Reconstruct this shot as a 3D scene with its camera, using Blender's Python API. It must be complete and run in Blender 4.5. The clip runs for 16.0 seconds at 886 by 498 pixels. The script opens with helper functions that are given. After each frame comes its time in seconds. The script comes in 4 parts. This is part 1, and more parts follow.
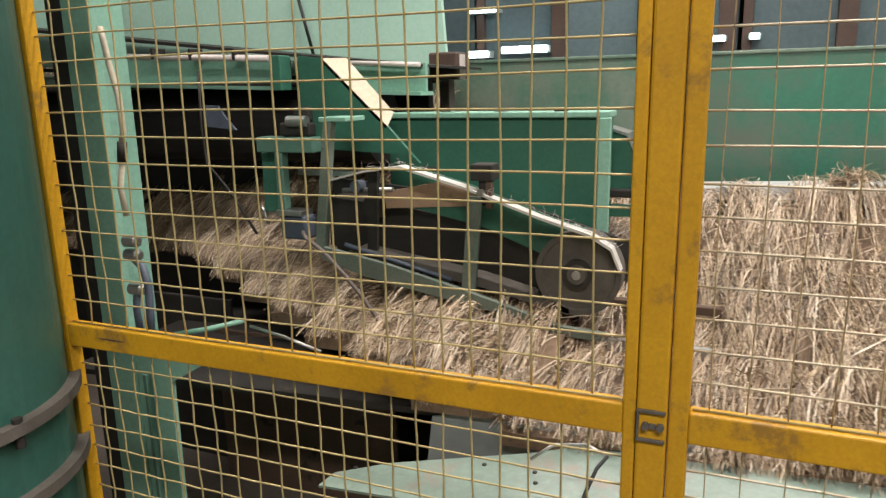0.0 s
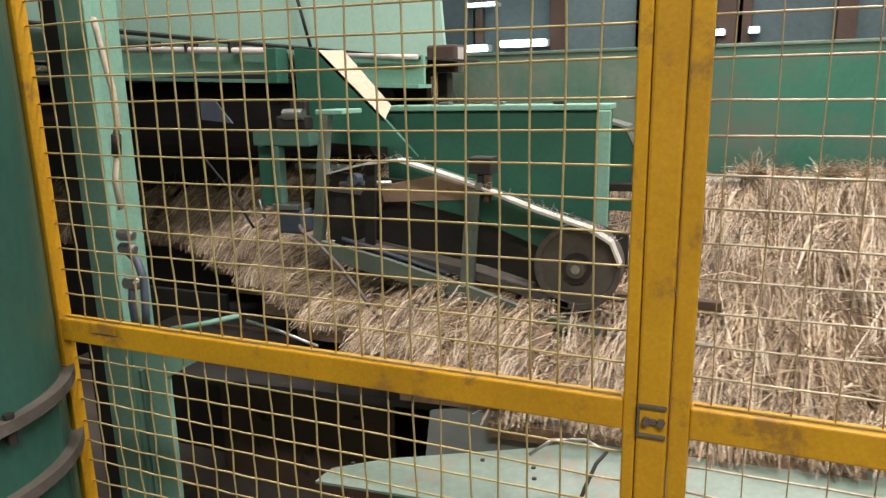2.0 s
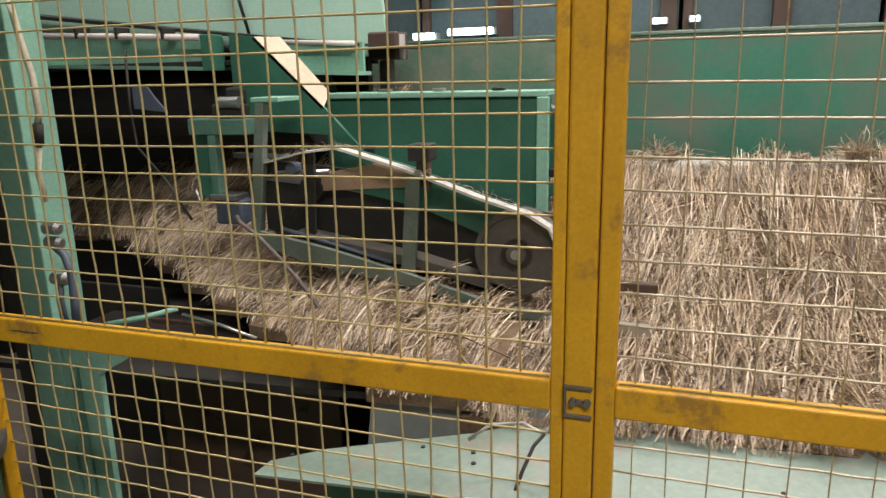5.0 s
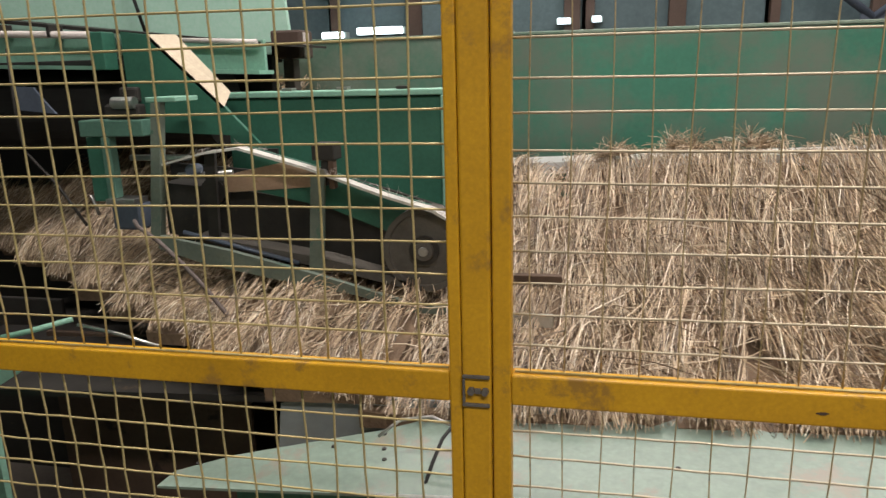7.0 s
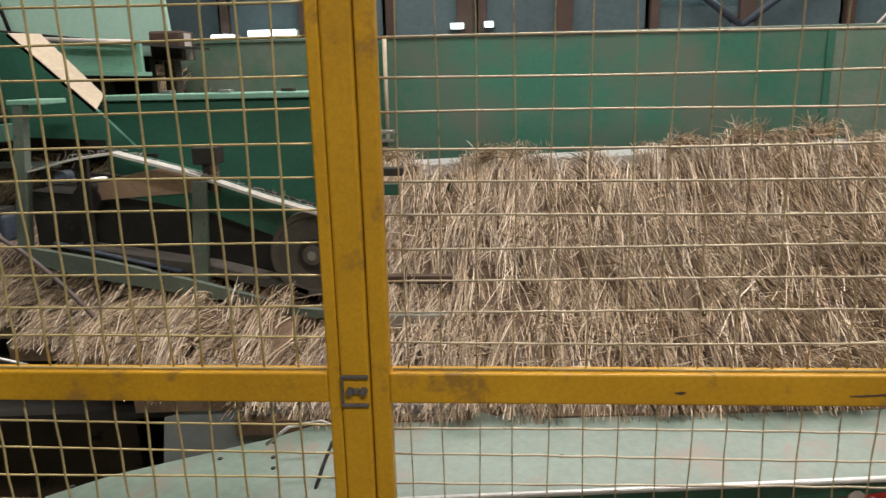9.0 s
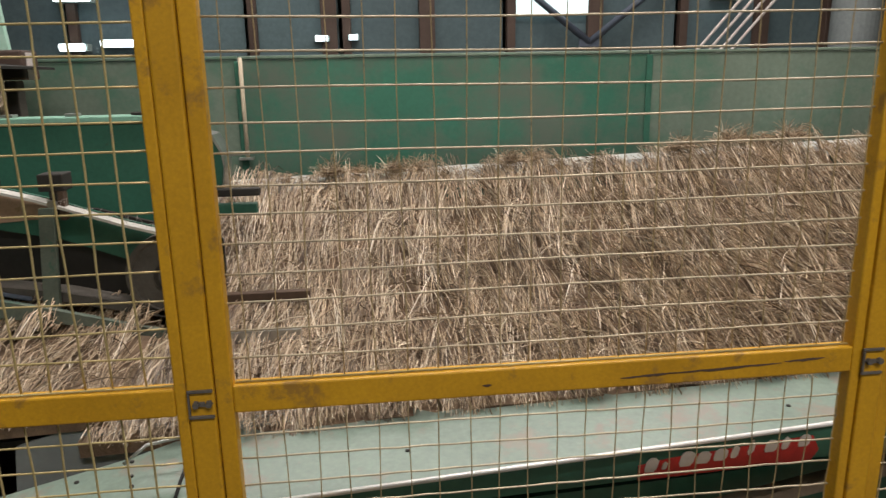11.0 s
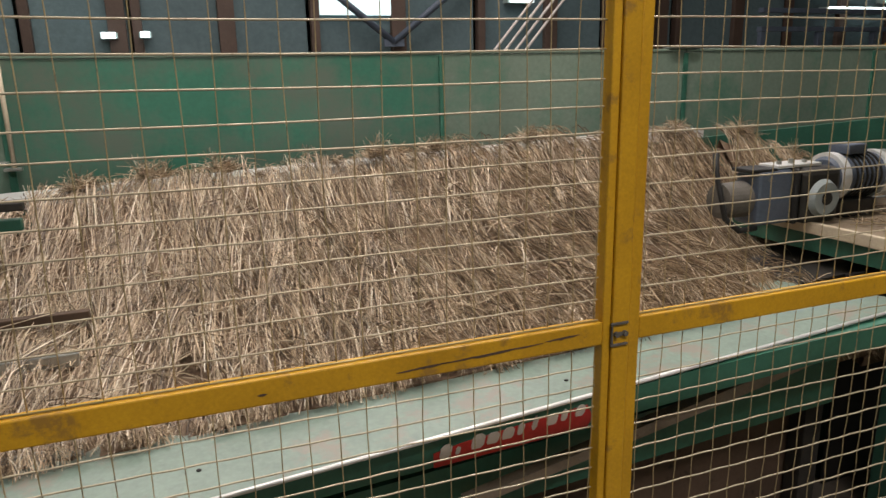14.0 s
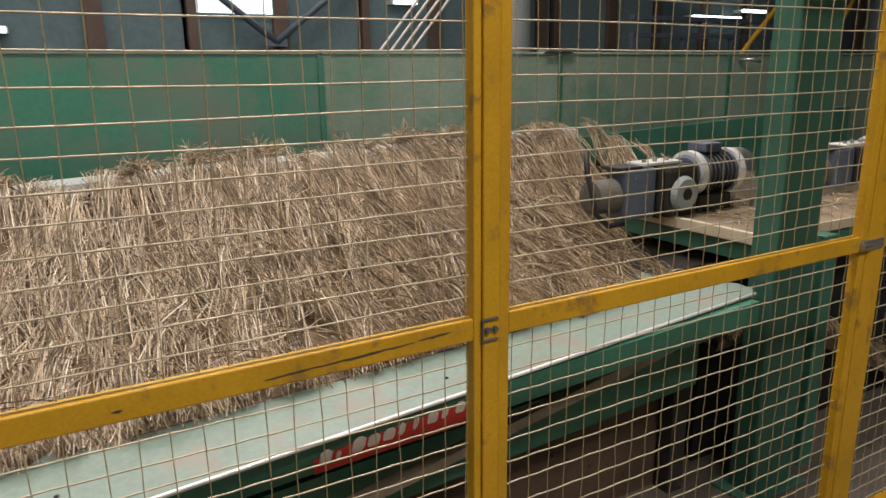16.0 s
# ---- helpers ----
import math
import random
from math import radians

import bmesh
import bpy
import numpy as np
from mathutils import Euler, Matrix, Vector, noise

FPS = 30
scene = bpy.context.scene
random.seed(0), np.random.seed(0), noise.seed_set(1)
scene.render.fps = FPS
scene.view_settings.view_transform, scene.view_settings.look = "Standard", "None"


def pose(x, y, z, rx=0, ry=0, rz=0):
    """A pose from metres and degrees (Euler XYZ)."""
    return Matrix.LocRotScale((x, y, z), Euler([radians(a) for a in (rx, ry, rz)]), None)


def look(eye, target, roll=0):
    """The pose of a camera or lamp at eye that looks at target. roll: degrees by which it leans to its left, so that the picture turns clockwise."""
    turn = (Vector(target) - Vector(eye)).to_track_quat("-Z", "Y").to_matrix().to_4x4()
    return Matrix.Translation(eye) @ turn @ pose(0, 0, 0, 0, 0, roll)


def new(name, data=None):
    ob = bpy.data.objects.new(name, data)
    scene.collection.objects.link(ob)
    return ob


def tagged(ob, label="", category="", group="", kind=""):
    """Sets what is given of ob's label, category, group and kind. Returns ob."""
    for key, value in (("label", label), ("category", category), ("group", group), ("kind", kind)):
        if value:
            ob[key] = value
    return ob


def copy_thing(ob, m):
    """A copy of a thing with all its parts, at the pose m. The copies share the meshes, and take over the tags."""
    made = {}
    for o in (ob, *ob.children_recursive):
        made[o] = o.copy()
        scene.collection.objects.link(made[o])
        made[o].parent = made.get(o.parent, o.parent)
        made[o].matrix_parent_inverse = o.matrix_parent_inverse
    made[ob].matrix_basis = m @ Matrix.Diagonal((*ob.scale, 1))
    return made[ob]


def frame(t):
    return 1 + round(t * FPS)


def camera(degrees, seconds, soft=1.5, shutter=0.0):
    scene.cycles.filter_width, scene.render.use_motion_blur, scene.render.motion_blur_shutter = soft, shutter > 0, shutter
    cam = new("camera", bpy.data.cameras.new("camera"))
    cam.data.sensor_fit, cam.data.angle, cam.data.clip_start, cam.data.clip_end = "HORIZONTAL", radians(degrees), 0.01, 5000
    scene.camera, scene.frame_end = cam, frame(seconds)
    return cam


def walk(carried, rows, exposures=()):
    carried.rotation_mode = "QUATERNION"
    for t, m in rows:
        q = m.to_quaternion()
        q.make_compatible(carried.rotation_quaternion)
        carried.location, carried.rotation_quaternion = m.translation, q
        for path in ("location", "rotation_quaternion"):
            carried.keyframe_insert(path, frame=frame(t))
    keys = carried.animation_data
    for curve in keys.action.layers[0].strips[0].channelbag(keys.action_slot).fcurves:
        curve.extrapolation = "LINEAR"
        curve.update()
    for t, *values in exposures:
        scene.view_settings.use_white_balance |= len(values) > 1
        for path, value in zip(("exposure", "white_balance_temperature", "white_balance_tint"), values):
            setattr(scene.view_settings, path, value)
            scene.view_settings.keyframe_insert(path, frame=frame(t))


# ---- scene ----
cam = camera(64.5, 16.0, soft=1.4, shutter=0.4)
PATH = [
    (0, (0.083, 0.143, 1.573), (-0.666, 1.945, 1.132), -1.2),
    (0.5, (0.08, 0.147, 1.568), (-0.664, 1.95, 1.126), -1.2),
    (1, (0.078, 0.152, 1.567), (-0.664, 1.955, 1.121), -1.2),
    (1.5, (0.078, 0.157, 1.565), (-0.664, 1.959, 1.114), -1.2),
    (2, (0.078, 0.159, 1.566), (-0.666, 1.959, 1.111), -1.2),
    (2.5, (0.08, 0.167, 1.565), (-0.669, 1.963, 1.106), -1.3),
    (3, (0.081, 0.171, 1.561), (-0.663, 1.968, 1.096), -1.35),
    (5.5, (0.122, 0.179, 1.556), (-0.445, 2.033, 1.065), -1.5),
    (6, (0.128, 0.174, 1.554), (-0.385, 2.044, 1.063), -1.7),
    (6.5, (0.135, 0.178, 1.554), (-0.333, 2.059, 1.061), -1.7),
    (7, (0.148, 0.176, 1.553), (-0.249, 2.073, 1.06), -1.5),
    (7.5, (0.153, 0.179, 1.549), (-0.178, 2.089, 1.06), -1.4),
    (8, (0.166, 0.183, 1.545), (-0.108, 2.104, 1.057), -1.4),
    (8.5, (0.173, 0.185, 1.545), (-0.045, 2.113, 1.056), -1.4),
    (9, (0.192, 0.175, 1.546), (0.063, 2.11, 1.058), -1.3),
    (11.5, (0.295, 0.019, 1.607), (0.583, 1.941, 1.134), -1.1),
    (12, (0.317, 0.018, 1.607), (0.678, 1.927, 1.132), -1.15),
    (12.5, (0.329, 0.016, 1.606), (0.776, 1.906, 1.128), -1.2),
    (13, (0.342, 0.011, 1.606), (0.889, 1.873, 1.121), -1.4),
    (13.5, (0.355, 0.007, 1.605), (0.977, 1.844, 1.117), -1.4),
    (14, (0.365, 0.005, 1.608), (1.055, 1.817, 1.12), -1.2),
    (14.5, (0.376, 0.009, 1.607), (1.131, 1.795, 1.115), -1.05),
    (15, (0.388, 0.001, 1.607), (1.214, 1.755, 1.116), -0.9),
    (15.5, (0.394, -0.012, 1.616), (1.287, 1.707, 1.12), -0.8),
    (16, (0.409, -0.013, 1.605), (1.37, 1.672, 1.116), -0.7),
]
walk(cam, [(t, look(eye, target, roll)) for t, eye, target, roll in PATH],
     [(0, 0.17), (3, 0.15), (5.5, -0.02), (7, -0.14), (9, -0.33), (11.5, -0.45), (12.5, -0.51), (14.5, -0.42), (16, -0.29)])

# ---- world and lamps ----
world = bpy.data.worlds.new("hall_air")
scene.world = world
world.use_nodes = True
world.node_tree.nodes["Background"].inputs[0].default_value = (0.62, 0.78, 0.80, 1)
world.node_tree.nodes["Background"].inputs[1].default_value = 0.10


def lamp(x, y, z, sx, sy, power, colour=(1.0, 0.91, 0.865)):
    data = bpy.data.lights.new("hall_lamp", "AREA")
    data.shape, data.size, data.size_y, data.energy, data.color = "RECTANGLE", sx, sy, power, colour
    ob = new("hall_lamp", data)
    ob.matrix_world = pose(x, y, z)
    return tagged(ob, "long strip lamp under the hall roof", "lamp", kind="structure")


lamp(1.5, 2.2, 5.2, 3.2, 0.5, 222)
lamp(-3.0, 1.7, 5.4, 3.2, 0.5, 92)
lamp(5.4, 4.6, 5.4, 3.2, 0.5, 150)
lamp(1.3, -1.6, 4.6, 2.8, 0.5, 222)
lamp(1.0, 7.6, 6.0, 8.0, 0.5, 300)


# ---- materials ----
def material(name, colour, rough=0.6, metal=0.0, dark=0.75, scale=6.0, grain=60.0, bump=0.08, stain=None, stain_at=0.62, soft=0.07, island=0.0, obj_random=0.0):
    """Paint or metal with broad patches, fine grain, stains of their own and a little relief."""
    m = bpy.data.materials.new(name)
    m.use_nodes = True
    nt = m.node_tree
    n, l = nt.nodes, nt.links
    b = n["Principled BSDF"]
    b.inputs["Roughness"].default_value, b.inputs["Metallic"].default_value = rough, metal
    co = n.new("ShaderNodeTexCoord")
    big, fine = n.new("ShaderNodeTexNoise"), n.new("ShaderNodeTexNoise")
    big.inputs["Scale"].default_value, big.inputs["Detail"].default_value = scale, 5
    fine.inputs["Scale"].default_value, fine.inputs["Detail"].default_value = grain, 4
    l.new(co.outputs["Object"], big.inputs["Vector"])
    l.new(co.outputs["Object"], fine.inputs["Vector"])
    ramp = n.new("ShaderNodeValToRGB")
    e = ramp.color_ramp.elements
    e[0].position, e[1].position = 0.3, 0.7
    e[0].color = (*[c * dark for c in colour], 1)
    e[1].color = (*[min(1, c * (2 - dark) ** 0.5) for c in colour], 1)
    l.new(big.outputs["Fac"], ramp.inputs["Fac"])
    out = ramp.outputs["Color"]
    mix = n.new("ShaderNodeMix")
    mix.data_type, mix.blend_type = "RGBA", "OVERLAY"
    mix.inputs["Factor"].default_value = 0.35
    l.new(out, mix.inputs["A"])
    l.new(fine.outputs["Color"], mix.inputs["B"])
    hsv = n.new("ShaderNodeHueSaturation")
    hsv.inputs["Saturation"].default_value = 0.0
    l.new(fine.outputs["Color"], hsv.inputs["Color"])
    l.new(hsv.outputs["Color"], mix.inputs["B"])
    out = mix.outputs["Result"]
    if stain:
        spots = n.new("ShaderNodeTexNoise")
        spots.inputs["Scale"].default_value, spots.inputs["Detail"].default_value, spots.inputs["Roughness"].default_value = scale * 2.3, 8, 0.7
        l.new(co.outputs["Object"], spots.inputs["Vector"])
        cut = n.new("ShaderNodeValToRGB")
        cut.color_ramp.elements[0].position, cut.color_ramp.elements[1].position = stain_at, stain_at + soft
        l.new(spots.outputs["Fac"], cut.inputs["Fac"])
        mx = n.new("ShaderNodeMix")
        mx.data_type = "RGBA"
        mx.inputs["B"].default_value = (*stain, 1)
        l.new(cut.outputs["Color"], mx.inputs["Factor"])
        l.new(out, mx.inputs["A"])
        out = mx.outputs["Result"]
    if island or obj_random:
        g = n.new("ShaderNodeNewGeometry") if island else n.new("ShaderNodeObjectInfo")
        mr = n.new("ShaderNodeMapRange")
        amount = island or obj_random
        mr.inputs["To Min"].default_value, mr.inputs["To Max"].default_value = 1 - amount, 1 + amount
        l.new(g.outputs["Random Per Island" if island else "Random"], mr.inputs["Value"])
        hv = n.new("ShaderNodeHueSaturation")
        l.new(mr.outputs["Result"], hv.inputs["Value"])
        l.new(out, hv.inputs["Color"])
        out = hv.outputs["Color"]
    l.new(out, b.inputs["Base Color"])
    bp = n.new("ShaderNodeBump")
    bp.inputs["Strength"].default_value, bp.inputs["Distance"].default_value = bump, 0.004
    l.new(fine.outputs["Fac"], bp.inputs["Height"])
    l.new(bp.outputs["Normal"], b.inputs["Normal"])
    return m


def glow(name, colour, strength):
    m = bpy.data.materials.new(name)
    m.use_nodes = True
    b = m.node_tree.nodes["Principled BSDF"]
    b.inputs["Base Color"].default_value = (*colour, 1)
    b.inputs["Emission Color"].default_value = (*colour, 1)
    b.inputs["Emission Strength"].default_value = strength
    return m


YELLOW = material("yellow_paint", (0.56, 0.30, 0.012), 0.42, 0, 0.80, 4, 140, 0.04, (0.33, 0.18, 0.03), 0.57)
WIRE_PALE = material("pale_worn_wire", (0.46, 0.40, 0.28), 0.4, 0.2, 0.75, 14, 140, 0.08, (0.28, 0.22, 0.14), 0.6)
WIRE = material("yellowed_wire", (0.47, 0.385, 0.18), 0.38, 0.25, 0.8, 9, 120, 0.05, (0.30, 0.26, 0.18), 0.6)
MINT = material("mint_paint", (0.25, 0.48, 0.37), 0.5, 0, 0.86, 3, 60, 0.05, (0.22, 0.30, 0.22), 0.70)
PALE = material("pale_mint_sheet", (0.205, 0.272, 0.226), 0.30, 0, 0.88, 3, 50, 0.05, (0.27, 0.25, 0.205), 0.53, 0.10)
CHUTE = material("pale_mint_paint", (0.46, 0.74, 0.60), 0.5, 0, 0.9, 1.5, 50, 0.03, (0.46, 0.42, 0.32), 0.70)
GREEN = material("machine_green_paint", (0.042, 0.155, 0.105), 0.42, 0, 0.75, 4, 60, 0.06, (0.05, 0.09, 0.06), 0.66)
GREEN_MID = material("worn_green_paint", (0.095, 0.20, 0.155), 0.45, 0, 0.8, 5, 70, 0.06, (0.12, 0.15, 0.11), 0.64)
WALL_GREEN = material("screen_green_paint", (0.045, 0.18, 0.12), 0.45, 0, 0.75, 1.3, 40, 0.03, (0.125, 0.17, 0.13), 0.41, 0.22)
WALL_DUSTY = material("dusty_screen_paint", (0.185, 0.245, 0.19), 0.55, 0, 0.82, 1.3, 40, 0.03, (0.065, 0.185, 0.125), 0.50, 0.22)
RUST = material("rusty_brown_sheet", (0.10, 0.064, 0.042), 0.75, 0, 0.6, 3, 50, 0.1, (0.03, 0.02, 0.014), 0.58)
WIRE_DULL = material("dusty_yellow_wire", (0.42, 0.325, 0.17), 0.5, 0.15, 0.75, 9, 120, 0.05, (0.20, 0.165, 0.10), 0.55)
STEEL = material("bare_steel", (0.55, 0.55, 0.53), 0.30, 0.9, 0.75, 8, 90, 0.08, (0.30, 0.25, 0.20), 0.68)
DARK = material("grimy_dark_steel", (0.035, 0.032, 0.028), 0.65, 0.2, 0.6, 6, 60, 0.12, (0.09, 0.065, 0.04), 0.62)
# Near-black colour that paints in the deep shade of the machine voids.
SHADE_DARK = material("shade_dark_sheet", (0.012, 0.011, 0.010), 0.7, 0, 0.6, 5, 60, 0.1, (0.035, 0.024, 0.015), 0.64)
DUSTY_GREEN = material("dust_coated_green_paint", (0.15, 0.185, 0.15), 0.6, 0, 0.75, 7, 90, 0.1, (0.07, 0.15, 0.11), 0.58)
BLACK = material("black_rubber", (0.018, 0.018, 0.018), 0.6, 0, 0.7, 10, 80, 0.1)
RUBBER = material("dusty_rubber", (0.11, 0.10, 0.085), 0.75, 0, 0.7, 14, 120, 0.15, (0.2, 0.16, 0.11), 0.64)
BOARD = material("dusty_wood_board", (0.40, 0.27, 0.18), 0.8, 0, 0.75, 9, 120, 0.2, (0.3, 0.2, 0.1), 0.6)
CREAM = material("dusty_cream_flange", (0.62, 0.52, 0.38), 0.6, 0, 0.86, 6, 80, 0.08, (0.42, 0.44, 0.34), 0.68)
GREY = material("blue_grey_paint", (0.10, 0.125, 0.17), 0.5, 0, 0.8, 8, 80, 0.08, (0.28, 0.26, 0.22), 0.62)
RED = material("red_film", (0.55, 0.035, 0.03), 0.45, 0, 0.85, 8, 60, 0.03)
WHITE = material("white_film", (0.68, 0.62, 0.58), 0.45, 0, 0.85, 8, 60, 0.03)
CONCRETE = material("oily_concrete", (0.13, 0.11, 0.09), 0.7, 0, 0.65, 1.5, 40, 0.15, (0.05, 0.04, 0.03), 0.6)
HALL = material("hall_wall_paint", (0.34, 0.42, 0.40), 0.7, 0, 0.8, 0.6, 20, 0.03)
ROOF = material("hall_roof_sheet", (0.30, 0.34, 0.34), 0.7, 0, 0.8, 0.8, 20, 0.03)
MULLION = material("brown_steel_section", (0.10, 0.065, 0.05), 0.55, 0, 0.8, 4, 40, 0.05)
PANE = material("dusty_glass", (0.12, 0.17, 0.185), 0.14, 0, 0.8, 0.5, 15, 0.01, obj_random=0.35)
TUBE = glow("lit_tube", (0.82, 0.96, 1.0), 4.5)
CABLE = material("grey_cable", (0.14, 0.11, 0.10), 0.6, 0, 0.8, 20, 90, 0.1)
# Pale base stands for the white highlight on the hood; brown stains break it.
HOOD_GLINT = material("glint_pale_strip", (0.78, 0.76, 0.70), 0.33, 0.1, 0.8, 18, 120, 0.2, (0.36, 0.30, 0.22), 0.60)
# Near-white base colour carries the lamp glints of bare steel parts.
SHEEN = material("glint_white_sheet", (0.86, 0.86, 0.84), 0.3, 0.3, 0.9, 5, 60, 0.03, (0.6, 0.55, 0.48), 0.66)
COLUMN = material("teal_column_paint", (0.034, 0.118, 0.092), 0.38, 0, 0.75, 2.5, 50, 0.06, (0.10, 0.15, 0.13), 0.68)
POST_GREEN = material("column_green_paint", (0.042, 0.13, 0.092), 0.5, 0, 0.8, 3, 50, 0.05, (0.10, 0.13, 0.10), 0.64)
DAYLIT = glow("lit_window", (0.78, 0.97, 0.98), 1.5)
BELT = material("dusty_woven_belt", (0.30, 0.245, 0.19), 0.8, 0, 0.75, 12, 120, 0.15, (0.2, 0.15, 0.1), 0.6)
DECK = material("dusty_deck_board", (0.25, 0.19, 0.125), 0.8, 0, 0.65, 5, 90, 0.15, (0.14, 0.095, 0.055), 0.55, 0.1)
HOSE = material("cream_hose", (0.62, 0.56, 0.42), 0.55, 0, 0.8, 12, 90, 0.05)


def straw_material():
    m = bpy.data.materials.new("retted_flax")
    m.use_nodes = True
    nt = m.node_tree
    n, l = nt.nodes, nt.links
    b = n["Principled BSDF"]
    b.inputs["Roughness"].default_value = 0.42
    geo, co, tex = n.new("ShaderNodeNewGeometry"), n.new("ShaderNodeTexCoord"), n.new("ShaderNodeTexNoise")
    ramp = n.new("ShaderNodeValToRGB")
    e = ramp.color_ramp.elements
    e[0].position, e[0].color = 0.0, (0.075, 0.05, 0.032, 1)
    e[1].position, e[1].color = 1.0, (0.92, 0.84, 0.68, 1)
    for at, c in ((0.25, (0.240, 0.166, 0.100, 1)), (0.6, (0.45, 0.338, 0.216, 1)), (0.86, (0.68, 0.54, 0.37, 1))):
        e.new(at).color = c
    l.new(geo.outputs["Random Per Island"], ramp.inputs["Fac"])
    tex.inputs["Scale"].default_value, tex.inputs["Detail"].default_value = 9, 5
    l.new(co.outputs["Object"], tex.inputs["Vector"])
    mr = n.new("ShaderNodeMapRange")
    mr.inputs["From Min"].default_value, mr.inputs["From Max"].default_value = 0.3, 0.7
    mr.inputs["To Min"].default_value, mr.inputs["To Max"].default_value = 0.7, 1.2
    l.new(tex.outputs["Fac"], mr.inputs["Value"])
    hv = n.new("ShaderNodeHueSaturation")
    l.new(mr.outputs["Result"], hv.inputs["Value"])
    l.new(ramp.outputs["Color"], hv.inputs["Color"])
    l.new(hv.outputs["Color"], b.inputs["Base Color"])
    return m


STRAW = straw_material()
STRAW_PALE = material("bleached_stalk", (0.60, 0.50, 0.36), 0.5, 0, 0.75, 9, 90, 0.1, None, island=0.3)
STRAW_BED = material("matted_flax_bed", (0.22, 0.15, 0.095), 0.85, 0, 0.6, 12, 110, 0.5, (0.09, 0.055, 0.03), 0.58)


# ---- mesh helpers ----
def box(bm, x0, x1, y0, y1, z0, z1, bevel=0.0):
    vs = [bm.verts.new((x, y, z)) for z in (z0, z1) for y in (y0, y1) for x in (x0, x1)]
    fs = [bm.faces.new([vs[i] for i in q]) for q in ((0, 2, 3, 1), (4, 5, 7, 6), (0, 1, 5, 4), (2, 6, 7, 3), (0, 4, 6, 2), (1, 3, 7, 5))]
    if bevel:
        es = {e for f in fs for e in f.edges}
        bmesh.ops.bevel(bm, geom=list(es), offset=bevel, segments=2, affect="EDGES", profile=0.5)
    return bm


def prism(bm, outline, y0, y1):
    """A plate: an outline of (x, z), anticlockwise as seen from the front, between two depths."""
    a = [bm.verts.new((x, y0, z)) for x, z in outline]
    c = [bm.verts.new((x, y1, z)) for x, z in outline]
    bm.faces.new(a)
    bm.faces.new(list(reversed(c)))
    k = len(a)
    for i in range(k):
        bm.faces.new((a[i], c[i], c[(i + 1) % k], a[(i + 1) % k]))
    bmesh.ops.recalc_face_normals(bm, faces=bm.faces[:])
    return bm


def tube(bm, points, r, sides=8, closed=False):
    """A round bar along a run of points; r may be one radius or one for each point."""
    points = [Vector(p) for p in points]
    k = len(points)
    rings = []
    side = None
    for i, p in enumerate(points):
        d = (points[(i + 1) % k if closed else min(i + 1, k - 1)] - points[i - 1 if closed else max(i - 1, 0)]).normalized()
        if side is None:
            side = d.cross(Vector((0.0, 0.31, 1.0)) if abs(d.z) < 0.9 else Vector((1, 0, 0))).normalized()
        side = (side - d * side.dot(d)).normalized()
        up = d.cross(side)
        rr = r[i] if isinstance(r, (list, tuple)) else r
        rings.append([bm.verts.new(p + rr * (math.cos(a) * side + math.sin(a) * up)) for a in [2 * math.pi * j / sides for j in range(sides)]])
    for i in range(k if closed else k - 1):
        a, c = rings[i], rings[(i + 1) % k]
        for j in range(sides):
            f = bm.faces.new((a[j], a[(j + 1) % sides], c[(j + 1) % sides], c[j]))
            f.smooth = sides > 5
    if not closed:
        bm.faces.new(list(reversed(rings[0])))
        bm.faces.new(rings[-1])
    return bm


def turned(bm, profile, centre=(0, 0, 0), axis="y", sides=32):
    """A body turned about an axis from a profile of (along, radius)."""
    rings = []
    for s, r in profile:
        ring = []
        for j in range(sides):
            a = 2 * math.pi * j / sides
            c, d = max(r, 0.0005) * math.cos(a), max(r, 0.0005) * math.sin(a)
            v = {"y": (c, s, d), "x": (s, c, d), "z": (c, d, s)}[axis]
            ring.append(bm.verts.new(Vector(v) + Vector(centre)))
        rings.append(ring)
    for a, c in zip(rings, rings[1:]):
        for j in range(sides):
            bm.faces.new((a[j], a[(j + 1) % sides], c[(j + 1) % sides], c[j])).smooth = False
    bm.faces.new(rings[0])
    bm.faces.new(rings[-1])
    bmesh.ops.recalc_face_normals(bm, faces=bm.faces[:])
    return bm


def finish(bm, mat):
    me = bpy.data.meshes.new("mesh")
    bm.to_mesh(me)
    bm.free()
    me.materials.append(mat)
    return me


def part(name, bm, mat, parent, label=""):
    ob = new(name, finish(bm, mat))
    ob.parent = parent
    return tagged(ob, label) if label else ob


def thing(name, label, category, group="", at=(0, 0, 0), kind=""):
    ob = new(name)
    ob.location = at
    ob.empty_display_size = 0.1
    return tagged(ob, label, category, group, kind)


def setting(name, bm, mat, label, category=""):
    return tagged(new(name, finish(bm, mat)), label, category or name.split("_")[0], kind="structure")


B = bmesh.new

# ---- setting ----
setting("floor", box(B(), -9, 17, -5, 17, -0.12, 0.0), CONCRETE, "dark oily concrete floor of the hall")
setting("ceiling", box(B(), -9.2, 17.2, -5.2, 17.2, 8.0, 8.15), ROOF, "grey sheet roof of the hall")
setting("wall_west", box(B(), -9.2, -9.0, -5, 17, 0, 8), HALL, "grey-green painted hall wall", "wall")
setting("wall_east", box(B(), 17.0, 17.2, -5, 17, 0, 8), HALL, "grey-green painted hall wall", "wall")
setting("wall_south", box(B(), -9.2, 17.2, -5.2, -5.0, 0, 8), HALL, "grey-green painted hall wall behind the walkway", "wall")
setting("wall_north", box(B(), -9.2, 17.2, 17.0, 17.2, 0, 8), HALL, "grey-green painted far hall wall", "wall")


